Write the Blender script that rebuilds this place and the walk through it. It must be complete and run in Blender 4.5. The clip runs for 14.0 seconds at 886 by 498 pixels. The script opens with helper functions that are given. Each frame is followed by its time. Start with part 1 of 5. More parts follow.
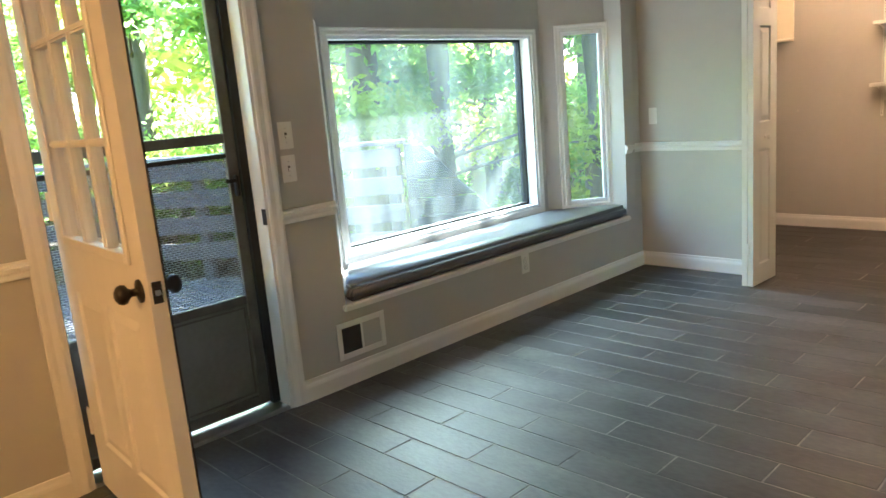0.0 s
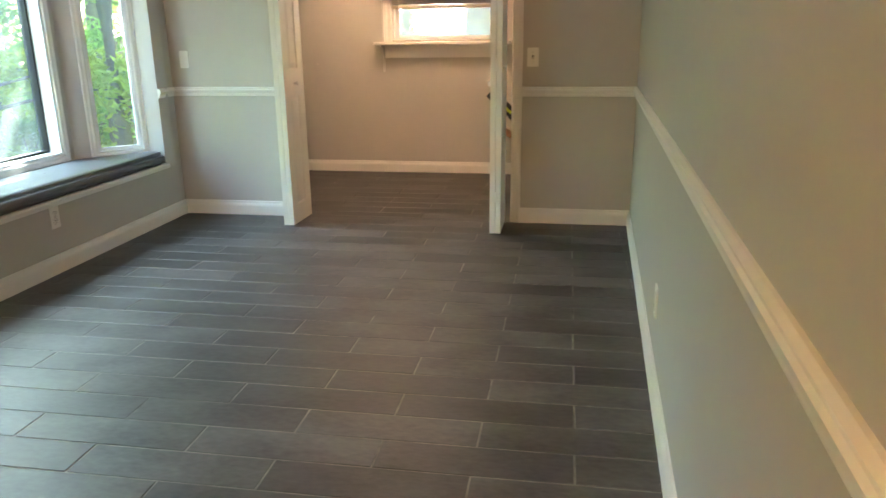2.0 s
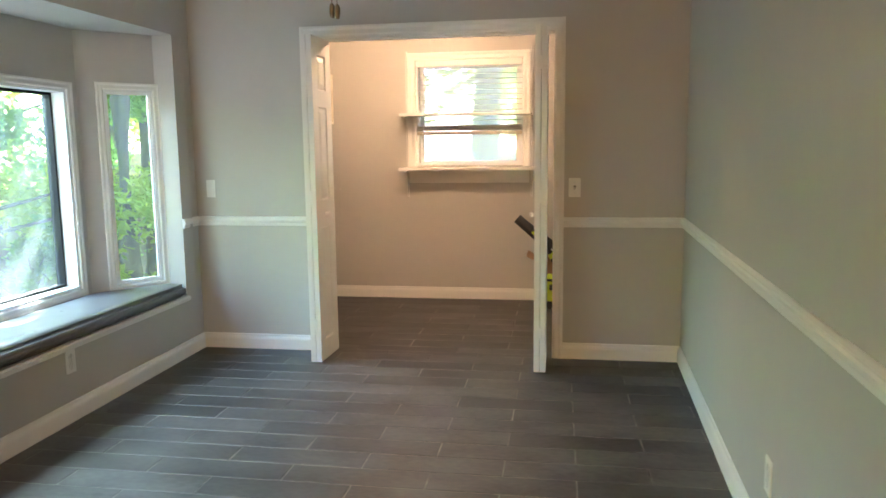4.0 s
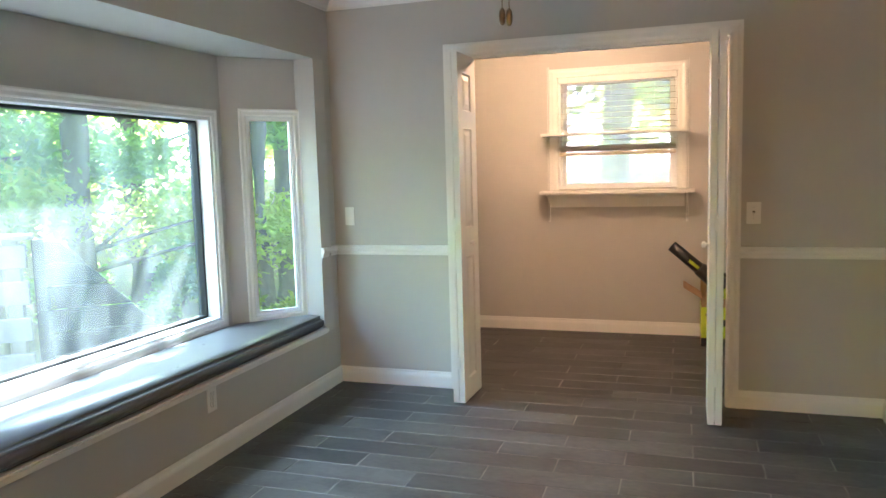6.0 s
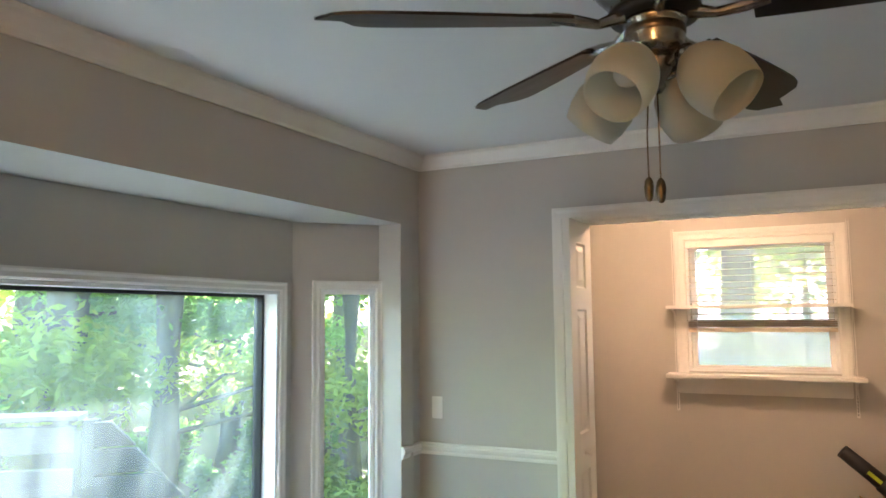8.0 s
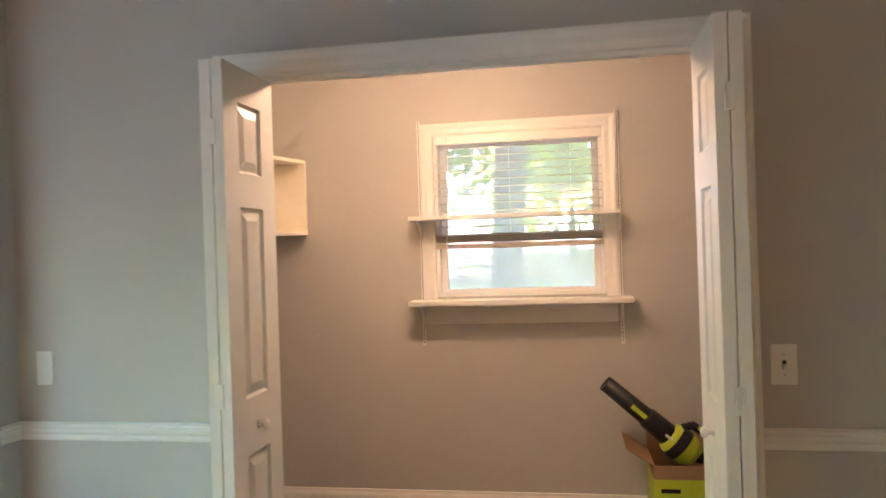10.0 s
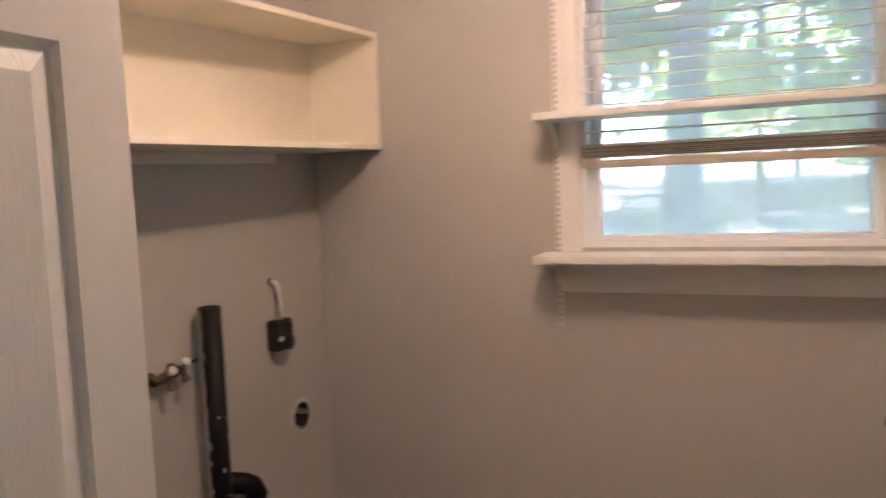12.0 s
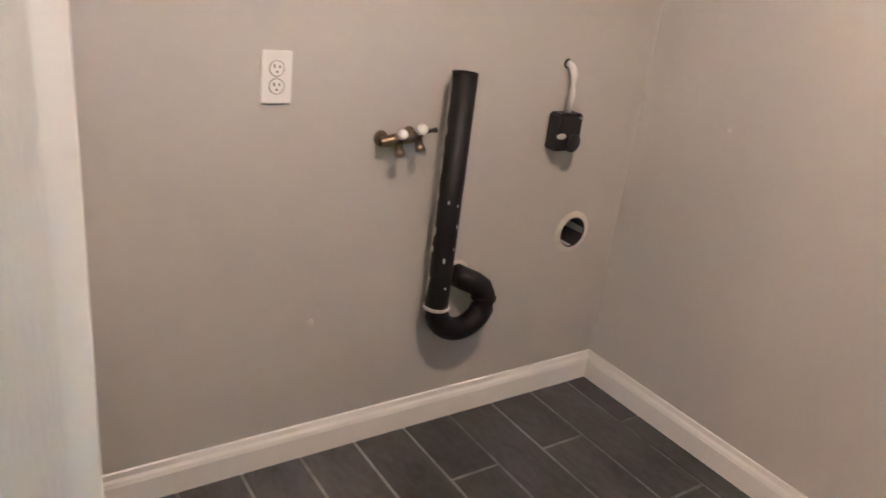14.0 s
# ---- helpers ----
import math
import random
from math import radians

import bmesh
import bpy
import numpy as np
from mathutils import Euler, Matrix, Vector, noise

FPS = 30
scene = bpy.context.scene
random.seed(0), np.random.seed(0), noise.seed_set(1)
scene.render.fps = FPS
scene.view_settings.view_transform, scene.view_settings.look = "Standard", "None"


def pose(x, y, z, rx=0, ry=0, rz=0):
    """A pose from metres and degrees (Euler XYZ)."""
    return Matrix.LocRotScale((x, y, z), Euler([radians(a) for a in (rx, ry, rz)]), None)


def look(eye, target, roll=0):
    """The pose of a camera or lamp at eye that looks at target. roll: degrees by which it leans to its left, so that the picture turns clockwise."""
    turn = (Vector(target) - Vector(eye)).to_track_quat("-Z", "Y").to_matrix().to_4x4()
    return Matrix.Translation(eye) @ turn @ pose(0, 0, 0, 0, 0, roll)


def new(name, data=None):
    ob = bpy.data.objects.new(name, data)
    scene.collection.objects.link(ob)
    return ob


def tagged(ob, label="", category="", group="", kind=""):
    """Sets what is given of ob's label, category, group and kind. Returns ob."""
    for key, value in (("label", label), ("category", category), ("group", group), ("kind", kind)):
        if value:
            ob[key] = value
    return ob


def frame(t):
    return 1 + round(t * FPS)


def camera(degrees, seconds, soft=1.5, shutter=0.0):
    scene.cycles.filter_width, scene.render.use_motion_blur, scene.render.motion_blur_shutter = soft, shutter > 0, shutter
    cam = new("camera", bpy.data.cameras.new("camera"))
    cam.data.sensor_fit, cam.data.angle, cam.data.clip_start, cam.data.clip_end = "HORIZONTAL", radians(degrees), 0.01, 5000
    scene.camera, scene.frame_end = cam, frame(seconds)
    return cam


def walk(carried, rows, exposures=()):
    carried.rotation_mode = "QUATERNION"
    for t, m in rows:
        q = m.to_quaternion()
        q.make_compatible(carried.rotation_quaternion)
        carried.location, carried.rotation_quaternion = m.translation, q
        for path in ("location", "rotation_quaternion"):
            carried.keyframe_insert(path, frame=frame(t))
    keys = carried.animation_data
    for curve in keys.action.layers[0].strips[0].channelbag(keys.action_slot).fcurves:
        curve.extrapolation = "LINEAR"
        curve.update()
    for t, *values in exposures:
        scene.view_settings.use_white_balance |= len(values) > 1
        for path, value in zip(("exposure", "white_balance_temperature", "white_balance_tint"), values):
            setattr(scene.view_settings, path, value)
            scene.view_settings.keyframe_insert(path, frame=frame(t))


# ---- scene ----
cam = camera(62.6, 14.0, shutter=0.5)
EXPOSURES = [(0, 4.25, 5500, 0), (2, 4.36, 5650, 0), (3, 4.42, 5600, 0), (5.5, 4.32, 5350, 3), (6.5, 4.3, 5350, 3), (7.5, 4.05, 5450, 4), (9, 4.08, 5650, 6), (11.5, 3.74, 4950, 8), (12.5, 3.6, 4700, 7), (13, 3.74, 4750, 8), (13.5, 4.02, 4100, 3), (14, 4.55, 4330, 1)]
PATH = [
    (0, (-0.086, 0.228, 1.311), (-1.496, 1.588, 0.914), -4.9),
    (0.5, (-0.149, 0.152, 1.31), (-1.496, 1.568, 0.883), -4.1),
    (1, (-0.155, 0.116, 1.278), (-1.112, 1.802, 0.787), -2.5),
    (1.5, (-0.145, 0.112, 1.266), (-0.69, 1.956, 0.718), -1.8),
    (2, (-0.141, 0.151, 1.232), (-0.463, 2.042, 0.665), -0.7),
    (2.5, (-0.176, 0.154, 1.312), (-0.473, 2.096, 0.935), -0.4),
    (3, (-0.254, 0.216, 1.332), (-0.541, 2.168, 1.007), -0.4),
    (5.5, (-0.708, 0.634, 1.341), (-1.225, 2.557, 1.148), -1.4),
    (6, (-0.728, 0.722, 1.351), (-1.352, 2.611, 1.139), -1.6),
    (6.5, (-0.719, 0.932, 1.4), (-1.425, 2.796, 1.225), -1.9),
    (7, (-0.741, 1.118, 1.469), (-1.637, 2.905, 1.428), -1.4),
    (7.5, (-0.881, 1.275, 1.492), (-1.764, 3.065, 1.61), -0.4),
    (8, (-0.987, 1.431, 1.554), (-1.86, 3.221, 1.743), -0.5),
    (8.5, (-0.993, 1.695, 1.534), (-1.656, 3.573, 1.714), -1.5),
    (9, (-0.957, 1.972, 1.499), (-1.297, 3.94, 1.609), -1.6),
    (11.5, (-1.08, 3.948, 1.41), (-1.445, 5.91, 1.274), -2.4),
    (12, (-1.187, 4.262, 1.407), (-1.95, 6.102, 1.235), -2.3),
    (12.5, (-1.276, 4.53, 1.419), (-2.288, 6.245, 1.232), -2.5),
    (13, (-1.259, 4.698, 1.401), (-2.775, 5.964, 1.085), 2.0),
    (13.5, (-1.184, 4.821, 1.329), (-2.756, 5.867, 0.669), 6.3),
    (14, (-1.175, 4.905, 1.327), (-2.684, 5.993, 0.593), 7.1),
]
walk(cam, [(t, look(eye, target, roll)) for t, eye, target, roll in PATH], EXPOSURES)

# ---- world and lights ----
SUN_ELEV, SUN_FROM = radians(54), Vector((-0.50, 0.86, 0))
world = bpy.data.worlds.new("world")
scene.world = world
world.use_nodes = True
wn = world.node_tree
sky = wn.nodes.new("ShaderNodeTexSky")
sky.sky_type = "NISHITA"
sky.sun_disc = False
sky.sun_elevation = SUN_ELEV
sky.sun_rotation = math.atan2(SUN_FROM.x, SUN_FROM.y)
bg = wn.nodes["Background"]
wn.links.new(sky.outputs[0], bg.inputs[0])
bg.inputs[1].default_value = 0.15


def lamp(name, kind, m, energy, color, **more):
    data = bpy.data.lights.new(name, kind)
    data.energy, data.color = energy, color
    for key, value in more.items():
        if key == "size":
            data.size = value
        elif key == "radius":
            data.shadow_soft_size = value
        elif key == "angle":
            data.angle = value
    ob = new(name, data)
    ob.matrix_world = m
    return ob


d = SUN_FROM.normalized() * math.cos(SUN_ELEV) + Vector((0, 0, math.sin(SUN_ELEV)))
lamp("sun", "SUN", look(d * 30, (0, 0, 0)), 5.0, (1.0, 0.95, 0.86), angle=radians(0.5))
# the laundry's warm ceiling bulb, and the warm bulb of the entry behind the start
lamp("laundry_bulb", "POINT", pose(-1.53, 5.57, 2.27), 3.2, (1.0, 0.55, 0.29), radius=0.06)
lamp("entry_bulb", "POINT", pose(-0.9, -1.5, 2.2), 8.0, (1.0, 0.47, 0.15), radius=0.2)
# added area lamp above the deck, standing in for sky light through the bay
bay_fill = lamp("bay_sky_fill", "AREA", look((-4.65, 4.05, 2.85), (-1.2, 3.1, 0.1)), 21, (0.88, 1.0, 1.0), size=2.2)

# ---- materials ----
def mat(name, color, rough=0.5, metal=0.0, vary=0.08, scale=6.0, bump=0.0, bscale=120.0, color2=None, spec=0.5, stretch=None, coat=0.0, trans=0.0, per_object=0.0, world_space=False, low=0.45):
    """A procedural surface: colour that varies at two scales, roughness that varies, fine relief."""
    m = bpy.data.materials.new(name)
    m.use_nodes = True
    nt = m.node_tree
    p = nt.nodes["Principled BSDF"]
    p.inputs["Metallic"].default_value = metal
    p.inputs["Specular IOR Level"].default_value = spec
    p.inputs["Coat Weight"].default_value = coat
    p.inputs["Transmission Weight"].default_value = trans
    tc = nt.nodes.new("ShaderNodeTexCoord")
    src = tc.outputs["Object"]
    if world_space:
        src = nt.nodes.new("ShaderNodeNewGeometry").outputs["Position"]
    if stretch:
        mp = nt.nodes.new("ShaderNodeMapping")
        mp.inputs["Scale"].default_value = stretch
        nt.links.new(src, mp.inputs[0])
        src = mp.outputs[0]
    big = nt.nodes.new("ShaderNodeTexNoise")
    big.inputs["Scale"].default_value = scale
    big.inputs["Detail"].default_value = 6
    fine = nt.nodes.new("ShaderNodeTexNoise")
    fine.inputs["Scale"].default_value = scale * 9
    fine.inputs["Detail"].default_value = 4
    for n in (big, fine):
        nt.links.new(src, n.inputs["Vector"])
    add = nt.nodes.new("ShaderNodeMath")
    add.operation = "MULTIPLY_ADD"
    nt.links.new(fine.outputs["Fac"], add.inputs[0])
    add.inputs[1].default_value = 0.4
    nt.links.new(big.outputs["Fac"], add.inputs[2])
    ramp = nt.nodes.new("ShaderNodeValToRGB")
    c2 = color2 or tuple(c * (1 - 2 * vary) for c in color)
    ramp.color_ramp.elements[0].position, ramp.color_ramp.elements[1].position = low, 0.95
    ramp.color_ramp.elements[0].color = (*c2, 1)
    ramp.color_ramp.elements[1].color = (*color, 1)
    nt.links.new(add.outputs[0], ramp.inputs[0])
    out = ramp.outputs[0]
    if per_object:
        oi = nt.nodes.new("ShaderNodeObjectInfo")
        mr = nt.nodes.new("ShaderNodeMapRange")
        mr.inputs["To Min"].default_value, mr.inputs["To Max"].default_value = 1 - per_object, 1 + per_object
        nt.links.new(oi.outputs["Random"], mr.inputs["Value"])
        mul = nt.nodes.new("ShaderNodeVectorMath")
        mul.operation = "SCALE"
        nt.links.new(out, mul.inputs[0])
        nt.links.new(mr.outputs[0], mul.inputs["Scale"])
        out = mul.outputs[0]
    nt.links.new(out, p.inputs["Base Color"])
    rr = nt.nodes.new("ShaderNodeMapRange")
    rr.inputs["To Min"].default_value, rr.inputs["To Max"].default_value = rough * 0.82, min(1, rough * 1.18)
    nt.links.new(big.outputs["Fac"], rr.inputs["Value"])
    nt.links.new(rr.outputs[0], p.inputs["Roughness"])
    if bump:
        bn = nt.nodes.new("ShaderNodeTexNoise")
        bn.inputs["Scale"].default_value = bscale
        bn.inputs["Detail"].default_value = 3
        nt.links.new(src, bn.inputs["Vector"])
        b = nt.nodes.new("ShaderNodeBump")
        b.inputs["Strength"].default_value = bump
        b.inputs["Distance"].default_value = 0.002
        nt.links.new(bn.outputs["Fac"], b.inputs["Height"])
        nt.links.new(b.outputs[0], p.inputs["Normal"])
    return m


def glass_mat(name, haze=0.0, tint=(1, 1, 1), streaks=0.0, film=(0.85, 0.95, 0.95)):
    """Thin clear pane with sharp reflections; haze is a scattering film: dust on the picture window, an added pale veil
    elsewhere.
    """
    m = bpy.data.materials.new(name)
    m.use_nodes = True
    nt = m.node_tree
    nt.nodes.clear()
    out = nt.nodes.new("ShaderNodeOutputMaterial")
    tr = nt.nodes.new("ShaderNodeBsdfTransparent")
    tr.inputs[0].default_value = (*tint, 1)
    gl = nt.nodes.new("ShaderNodeBsdfGlossy")
    gl.inputs["Roughness"].default_value = 0.02
    lwt = nt.nodes.new("ShaderNodeLayerWeight")
    lwt.inputs[0].default_value = 0.5
    pw = nt.nodes.new("ShaderNodeMath")
    pw.operation = "POWER"
    nt.links.new(lwt.outputs["Facing"], pw.inputs[0])
    pw.inputs[1].default_value = 5.0
    fr = nt.nodes.new("ShaderNodeMath")
    fr.operation = "MULTIPLY_ADD"
    nt.links.new(pw.outputs[0], fr.inputs[0])
    fr.inputs[1].default_value, fr.inputs[2].default_value = 0.7, 0.03
    mx = nt.nodes.new("ShaderNodeMixShader")
    nt.links.new(fr.outputs[0], mx.inputs[0])
    nt.links.new(tr.outputs[0], mx.inputs[1])
    nt.links.new(gl.outputs[0], mx.inputs[2])
    last = mx
    if haze:
        tl = nt.nodes.new("ShaderNodeBsdfTranslucent")
        tl.inputs[0].default_value = (*film, 1)
        tc = nt.nodes.new("ShaderNodeTexCoord")
        mp = nt.nodes.new("ShaderNodeMapping")
        mp.inputs["Rotation"].default_value = (radians(-28), 0, 0)
        mp.inputs["Scale"].default_value = (1, 3.2, 0.8)
        nz = nt.nodes.new("ShaderNodeTexNoise")
        nz.inputs["Scale"].default_value = 1.6
        nz.inputs["Detail"].default_value = 5
        nt.links.new(tc.outputs["Object"], mp.inputs[0])
        nt.links.new(mp.outputs[0], nz.inputs["Vector"])
        mr = nt.nodes.new("ShaderNodeMapRange")
        mr.inputs["From Min"].default_value, mr.inputs["From Max"].default_value = 0.35, 0.75
        mr.inputs["To Min"].default_value, mr.inputs["To Max"].default_value = haze * (1 - streaks), haze * (1 + streaks)
        nt.links.new(nz.outputs["Fac"], mr.inputs["Value"])
        m2 = nt.nodes.new("ShaderNodeMixShader")
        nt.links.new(mr.outputs[0], m2.inputs[0])
        nt.links.new(mx.outputs[0], m2.inputs[1])
        nt.links.new(tl.outputs[0], m2.inputs[2])
        last = m2
    nt.links.new(last.outputs[0], out.inputs[0])
    return m


M_WALL = mat("greige_wall_paint", (0.50, 0.485, 0.455), 0.55, vary=0.03, scale=1.3, bump=0.12, bscale=260)
M_CEIL = mat("ceiling_paint", (0.80, 0.80, 0.80), 0.8, vary=0.02, scale=1.5, bump=0.2, bscale=180)
M_TRIM = mat("white_trim_paint", (0.80, 0.79, 0.76), 0.35, vary=0.03, scale=3, bump=0.06, bscale=90)
M_DOOR = mat("white_door_paint", (0.80, 0.785, 0.75), 0.38, vary=0.025, scale=4, bump=0.25, bscale=60, stretch=(4, 4, 0.5))
M_CREAM = mat("cream_cabinet_paint", (0.86, 0.81, 0.68), 0.45, vary=0.04, scale=3, bump=0.12, bscale=80)
M_VINYL = mat("white_vinyl", (0.82, 0.83, 0.84), 0.3, vary=0.02, scale=5)
M_TILE = mat("slate_grey_plank_tile", (0.098, 0.095, 0.095), 0.48, spec=0.55, vary=0.1, scale=3.0, bump=0.35, bscale=38, color2=(0.013, 0.013, 0.014), stretch=(1, 1.8, 1), per_object=0.30, world_space=True, low=0.42)
M_GROUT = mat("grey_grout", (0.36, 0.345, 0.32), 0.85, vary=0.15, color2=(0.045, 0.044, 0.043), scale=2.5, bump=0.4, bscale=300)
M_CUSHION = mat("grey_vinyl_cushion", (0.15, 0.155, 0.165), 0.3, vary=0.08, scale=7, bump=0.25, bscale=220)
M_BRONZE = mat("dark_bronze_metal", (0.05, 0.043, 0.038), 0.4, metal=0.6, vary=0.2, scale=12)
M_STORM = mat("weathered_bronze_aluminium", (0.16, 0.15, 0.135), 0.5, metal=0.5, vary=0.2, scale=9, bump=0.2, bscale=90)
M_STORMP = mat("grey_storm_panel", (0.20, 0.19, 0.175), 0.6, vary=0.15, scale=5, bump=0.2, bscale=50)
M_STEEL = mat("mill_aluminium", (0.62, 0.62, 0.62), 0.35, metal=1.0, vary=0.1, scale=20)
M_NICKEL = mat("brushed_nickel", (0.46, 0.43, 0.39), 0.22, metal=1.0, vary=0.1, scale=30)
M_BRASS = mat("aged_brass", (0.31, 0.24, 0.16), 0.35, metal=1.0, vary=0.3, scale=40)
M_PEWTER = mat("dark_aged_pewter", (0.17, 0.155, 0.135), 0.28, metal=1.0, vary=0.2, scale=25)
M_BLADE = mat("dark_espresso_wood", (0.017, 0.013, 0.011), 0.38, vary=0.25, scale=5, stretch=(1, 9, 9))
M_SHADE = mat("frosted_alabaster_glass", (0.80, 0.77, 0.68), 0.35, vary=0.04, scale=9)
_n = M_SHADE.node_tree
_t = _n.nodes.new("ShaderNodeBsdfTranslucent")
_t.inputs[0].default_value = (0.84, 0.82, 0.73, 1)
_x = _n.nodes.new("ShaderNodeMixShader")
_x.inputs[0].default_value = 0.62
_n.links.new(_n.nodes["Principled BSDF"].outputs[0], _x.inputs[1])
_n.links.new(_t.outputs[0], _x.inputs[2])
_n.links.new(_x.outputs[0], _n.nodes["Material Output"].inputs[0])
M_PLATE = mat("white_plastic_plate", (0.80, 0.80, 0.77), 0.3, vary=0.02, scale=20)
# near-black: the shade of holes and slots goes into colour; also black fittings
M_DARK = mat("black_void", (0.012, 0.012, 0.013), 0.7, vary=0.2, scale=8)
M_BLACKPIPE = mat("black_abs_plastic", (0.011, 0.011, 0.012), 0.46, spec=0.22, vary=0.3, scale=14, bump=0.1, bscale=60)
M_PAINTDAB = mat("spilled_wall_paint", (0.62, 0.59, 0.54), 0.5, vary=0.1, scale=30, bump=0.5, bscale=120)
M_CARD = mat("brown_cardboard", (0.36, 0.22, 0.115), 0.85, vary=0.1, scale=5, bump=0.2, bscale=80, stretch=(1, 1, 8))
M_LIME = mat("lime_green_plastic", (0.56, 0.66, 0.03), 0.4, vary=0.06, scale=10)
M_BLACKP = mat("black_plastic", (0.016, 0.016, 0.018), 0.42, vary=0.2, scale=12, bump=0.15, bscale=200)
M_BLIND = mat("white_blind_slat", (0.78, 0.77, 0.74), 0.45, vary=0.03, scale=12)
M_BLINDB = mat("beige_blind_rail", (0.70, 0.60, 0.48), 0.5, vary=0.15, scale=9, stretch=(1, 14, 14))
M_DECK = mat("weathered_grey_deck_wood", (0.15, 0.142, 0.14), 0.8, vary=0.15, scale=3, bump=0.6, bscale=30, stretch=(6, 1, 6), per_object=0.15)
# bench end's shade is put into this wood's near-black colour
M_SHADEWOOD = mat("wood_darkened_for_shade", (0.035, 0.034, 0.035), 0.75, vary=0.15, scale=4, bump=0.5, bscale=30)
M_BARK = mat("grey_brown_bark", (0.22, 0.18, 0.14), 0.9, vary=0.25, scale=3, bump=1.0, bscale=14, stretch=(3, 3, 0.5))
M_LITTER = mat("leaf_litter", (0.165, 0.115, 0.085), 0.95, vary=0.25, scale=1.2, bump=0.9, bscale=18, color2=(0.10, 0.09, 0.045))
M_SIDING = mat("house_siding", (0.42, 0.40, 0.36), 0.7, vary=0.06, scale=2)
M_GLASS = glass_mat("clear_glass")
M_HAZE = glass_mat("dusty_glass", haze=0.032, streaks=0.75)
# pale veil added to the narrow panes to lighten the view through them
M_SIDE = glass_mat("lightly_veiled_glass", haze=0.03, streaks=0.3)
# violet-white veil and tint put the view's bright haze into the laundry panes
M_HAZE2 = glass_mat("pale_veiled_glass", haze=0.40, streaks=0.3, tint=(0.94, 0.86, 1.0), film=(0.92, 0.89, 1.0))


def screen_mat(name):
    """Expanded-metal insect screen: bright strands with open slots between them."""
    m = bpy.data.materials.new(name)
    m.use_nodes = True
    nt = m.node_tree
    p = nt.nodes["Principled BSDF"]
    p.inputs["Base Color"].default_value = (0.42, 0.43, 0.46, 1)
    p.inputs["Roughness"].default_value = 0.5
    geo = nt.nodes.new("ShaderNodeTexCoord")
    sp = nt.nodes.new("ShaderNodeSeparateXYZ")
    cb = nt.nodes.new("ShaderNodeCombineXYZ")
    nt.links.new(geo.outputs["Object"], sp.inputs[0])
    nt.links.new(sp.outputs["Y"], cb.inputs["X"])
    nt.links.new(sp.outputs["Z"], cb.inputs["Y"])
    br = nt.nodes.new("ShaderNodeTexBrick")
    br.inputs["Scale"].default_value = 1.0
    br.inputs["Brick Width"].default_value = 0.024
    br.inputs["Row Height"].default_value = 0.0095
    br.inputs["Mortar Size"].default_value = 0.0011
    nt.links.new(cb.outputs[0], br.inputs["Vector"])
    tr = nt.nodes.new("ShaderNodeBsdfTransparent")
    tr.inputs[0].default_value = (0.62, 0.62, 0.64, 1)
    mx = nt.nodes.new("ShaderNodeMixShader")
    nt.links.new(br.outputs["Fac"], mx.inputs[0])
    nt.links.new(tr.outputs[0], mx.inputs[1])
    nt.links.new(p.outputs[0], mx.inputs[2])
    nt.links.new(mx.outputs[0], nt.nodes["Material Output"].inputs[0])
    return m


M_SCREEN = screen_mat("expanded_metal_screen")


def leaf_mat(name, c, t):
    m = bpy.data.materials.new(name)
    m.use_nodes = True
    nt = m.node_tree
    p = nt.nodes["Principled BSDF"]
    p.inputs["Roughness"].default_value = 0.5
    geo = nt.nodes.new("ShaderNodeNewGeometry")
    ramp = nt.nodes.new("ShaderNodeValToRGB")
    ramp.color_ramp.elements[0].color = (c[0] * 0.55, c[1] * 0.6, c[2] * 0.6, 1)
    ramp.color_ramp.elements[1].color = (c[0] * 1.6, c[1] * 1.3, c[2], 1)
    nt.links.new(geo.outputs["Random Per Island"], ramp.inputs[0])
    nt.links.new(ramp.outputs[0], p.inputs["Base Color"])
    tl = nt.nodes.new("ShaderNodeBsdfTranslucent")
    tl.inputs[0].default_value = (*t, 1)
    mx = nt.nodes.new("ShaderNodeMixShader")
    mx.inputs[0].default_value = 0.68
    nt.links.new(p.outputs[0], mx.inputs[1])
    nt.links.new(tl.outputs[0], mx.inputs[2])
    nt.links.new(mx.outputs[0], nt.nodes["Material Output"].inputs[0])
    return m


M_LEAF = leaf_mat("green_leaves", (0.085, 0.125, 0.035), (0.44, 0.66, 0.18))
M_LEAF2 = leaf_mat("yellow_green_leaves", (0.12, 0.15, 0.035), (0.62, 0.72, 0.16))

# ---- building helpers ----
def box(bm, x0, x1, y0, y1, z0, z1, m=None):
    vs = [bm.verts.new((x, y, z)) for x in (x0, x1) for y in (y0, y1) for z in (z0, z1)]
    for f in ((0, 1, 3, 2), (4, 6, 7, 5), (0, 4, 5, 1), (2, 3, 7, 6), (0, 2, 6, 4), (1, 5, 7, 3)):
        bm.faces.new([vs[i] for i in f])
    if m is not None:
        bmesh.ops.transform(bm, matrix=m, verts=vs)
    return vs


def bev(bm, width=0.003, segments=2):
    bmesh.ops.bevel(bm, geom=list(bm.edges), offset=width, segments=segments, affect="EDGES", clamp_overlap=True)
    return bm


def bbox(x0, x1, y0, y1, z0, z1, width=0.003, segments=2):
    bm = bmesh.new()
    box(bm, x0, x1, y0, y1, z0, z1)
    return bev(bm, width, segments)


def part(name, bm, material, parent=None, label="", smooth=False):
    bmesh.ops.recalc_face_normals(bm, faces=bm.faces)
    me = bpy.data.meshes.new(name)
    bm.to_mesh(me)
    bm.free()
    me.materials.append(material)
    if smooth:
        me.shade_smooth()
    ob = new(name, me)
    if parent:
        ob.parent = parent
    return tagged(ob, label)


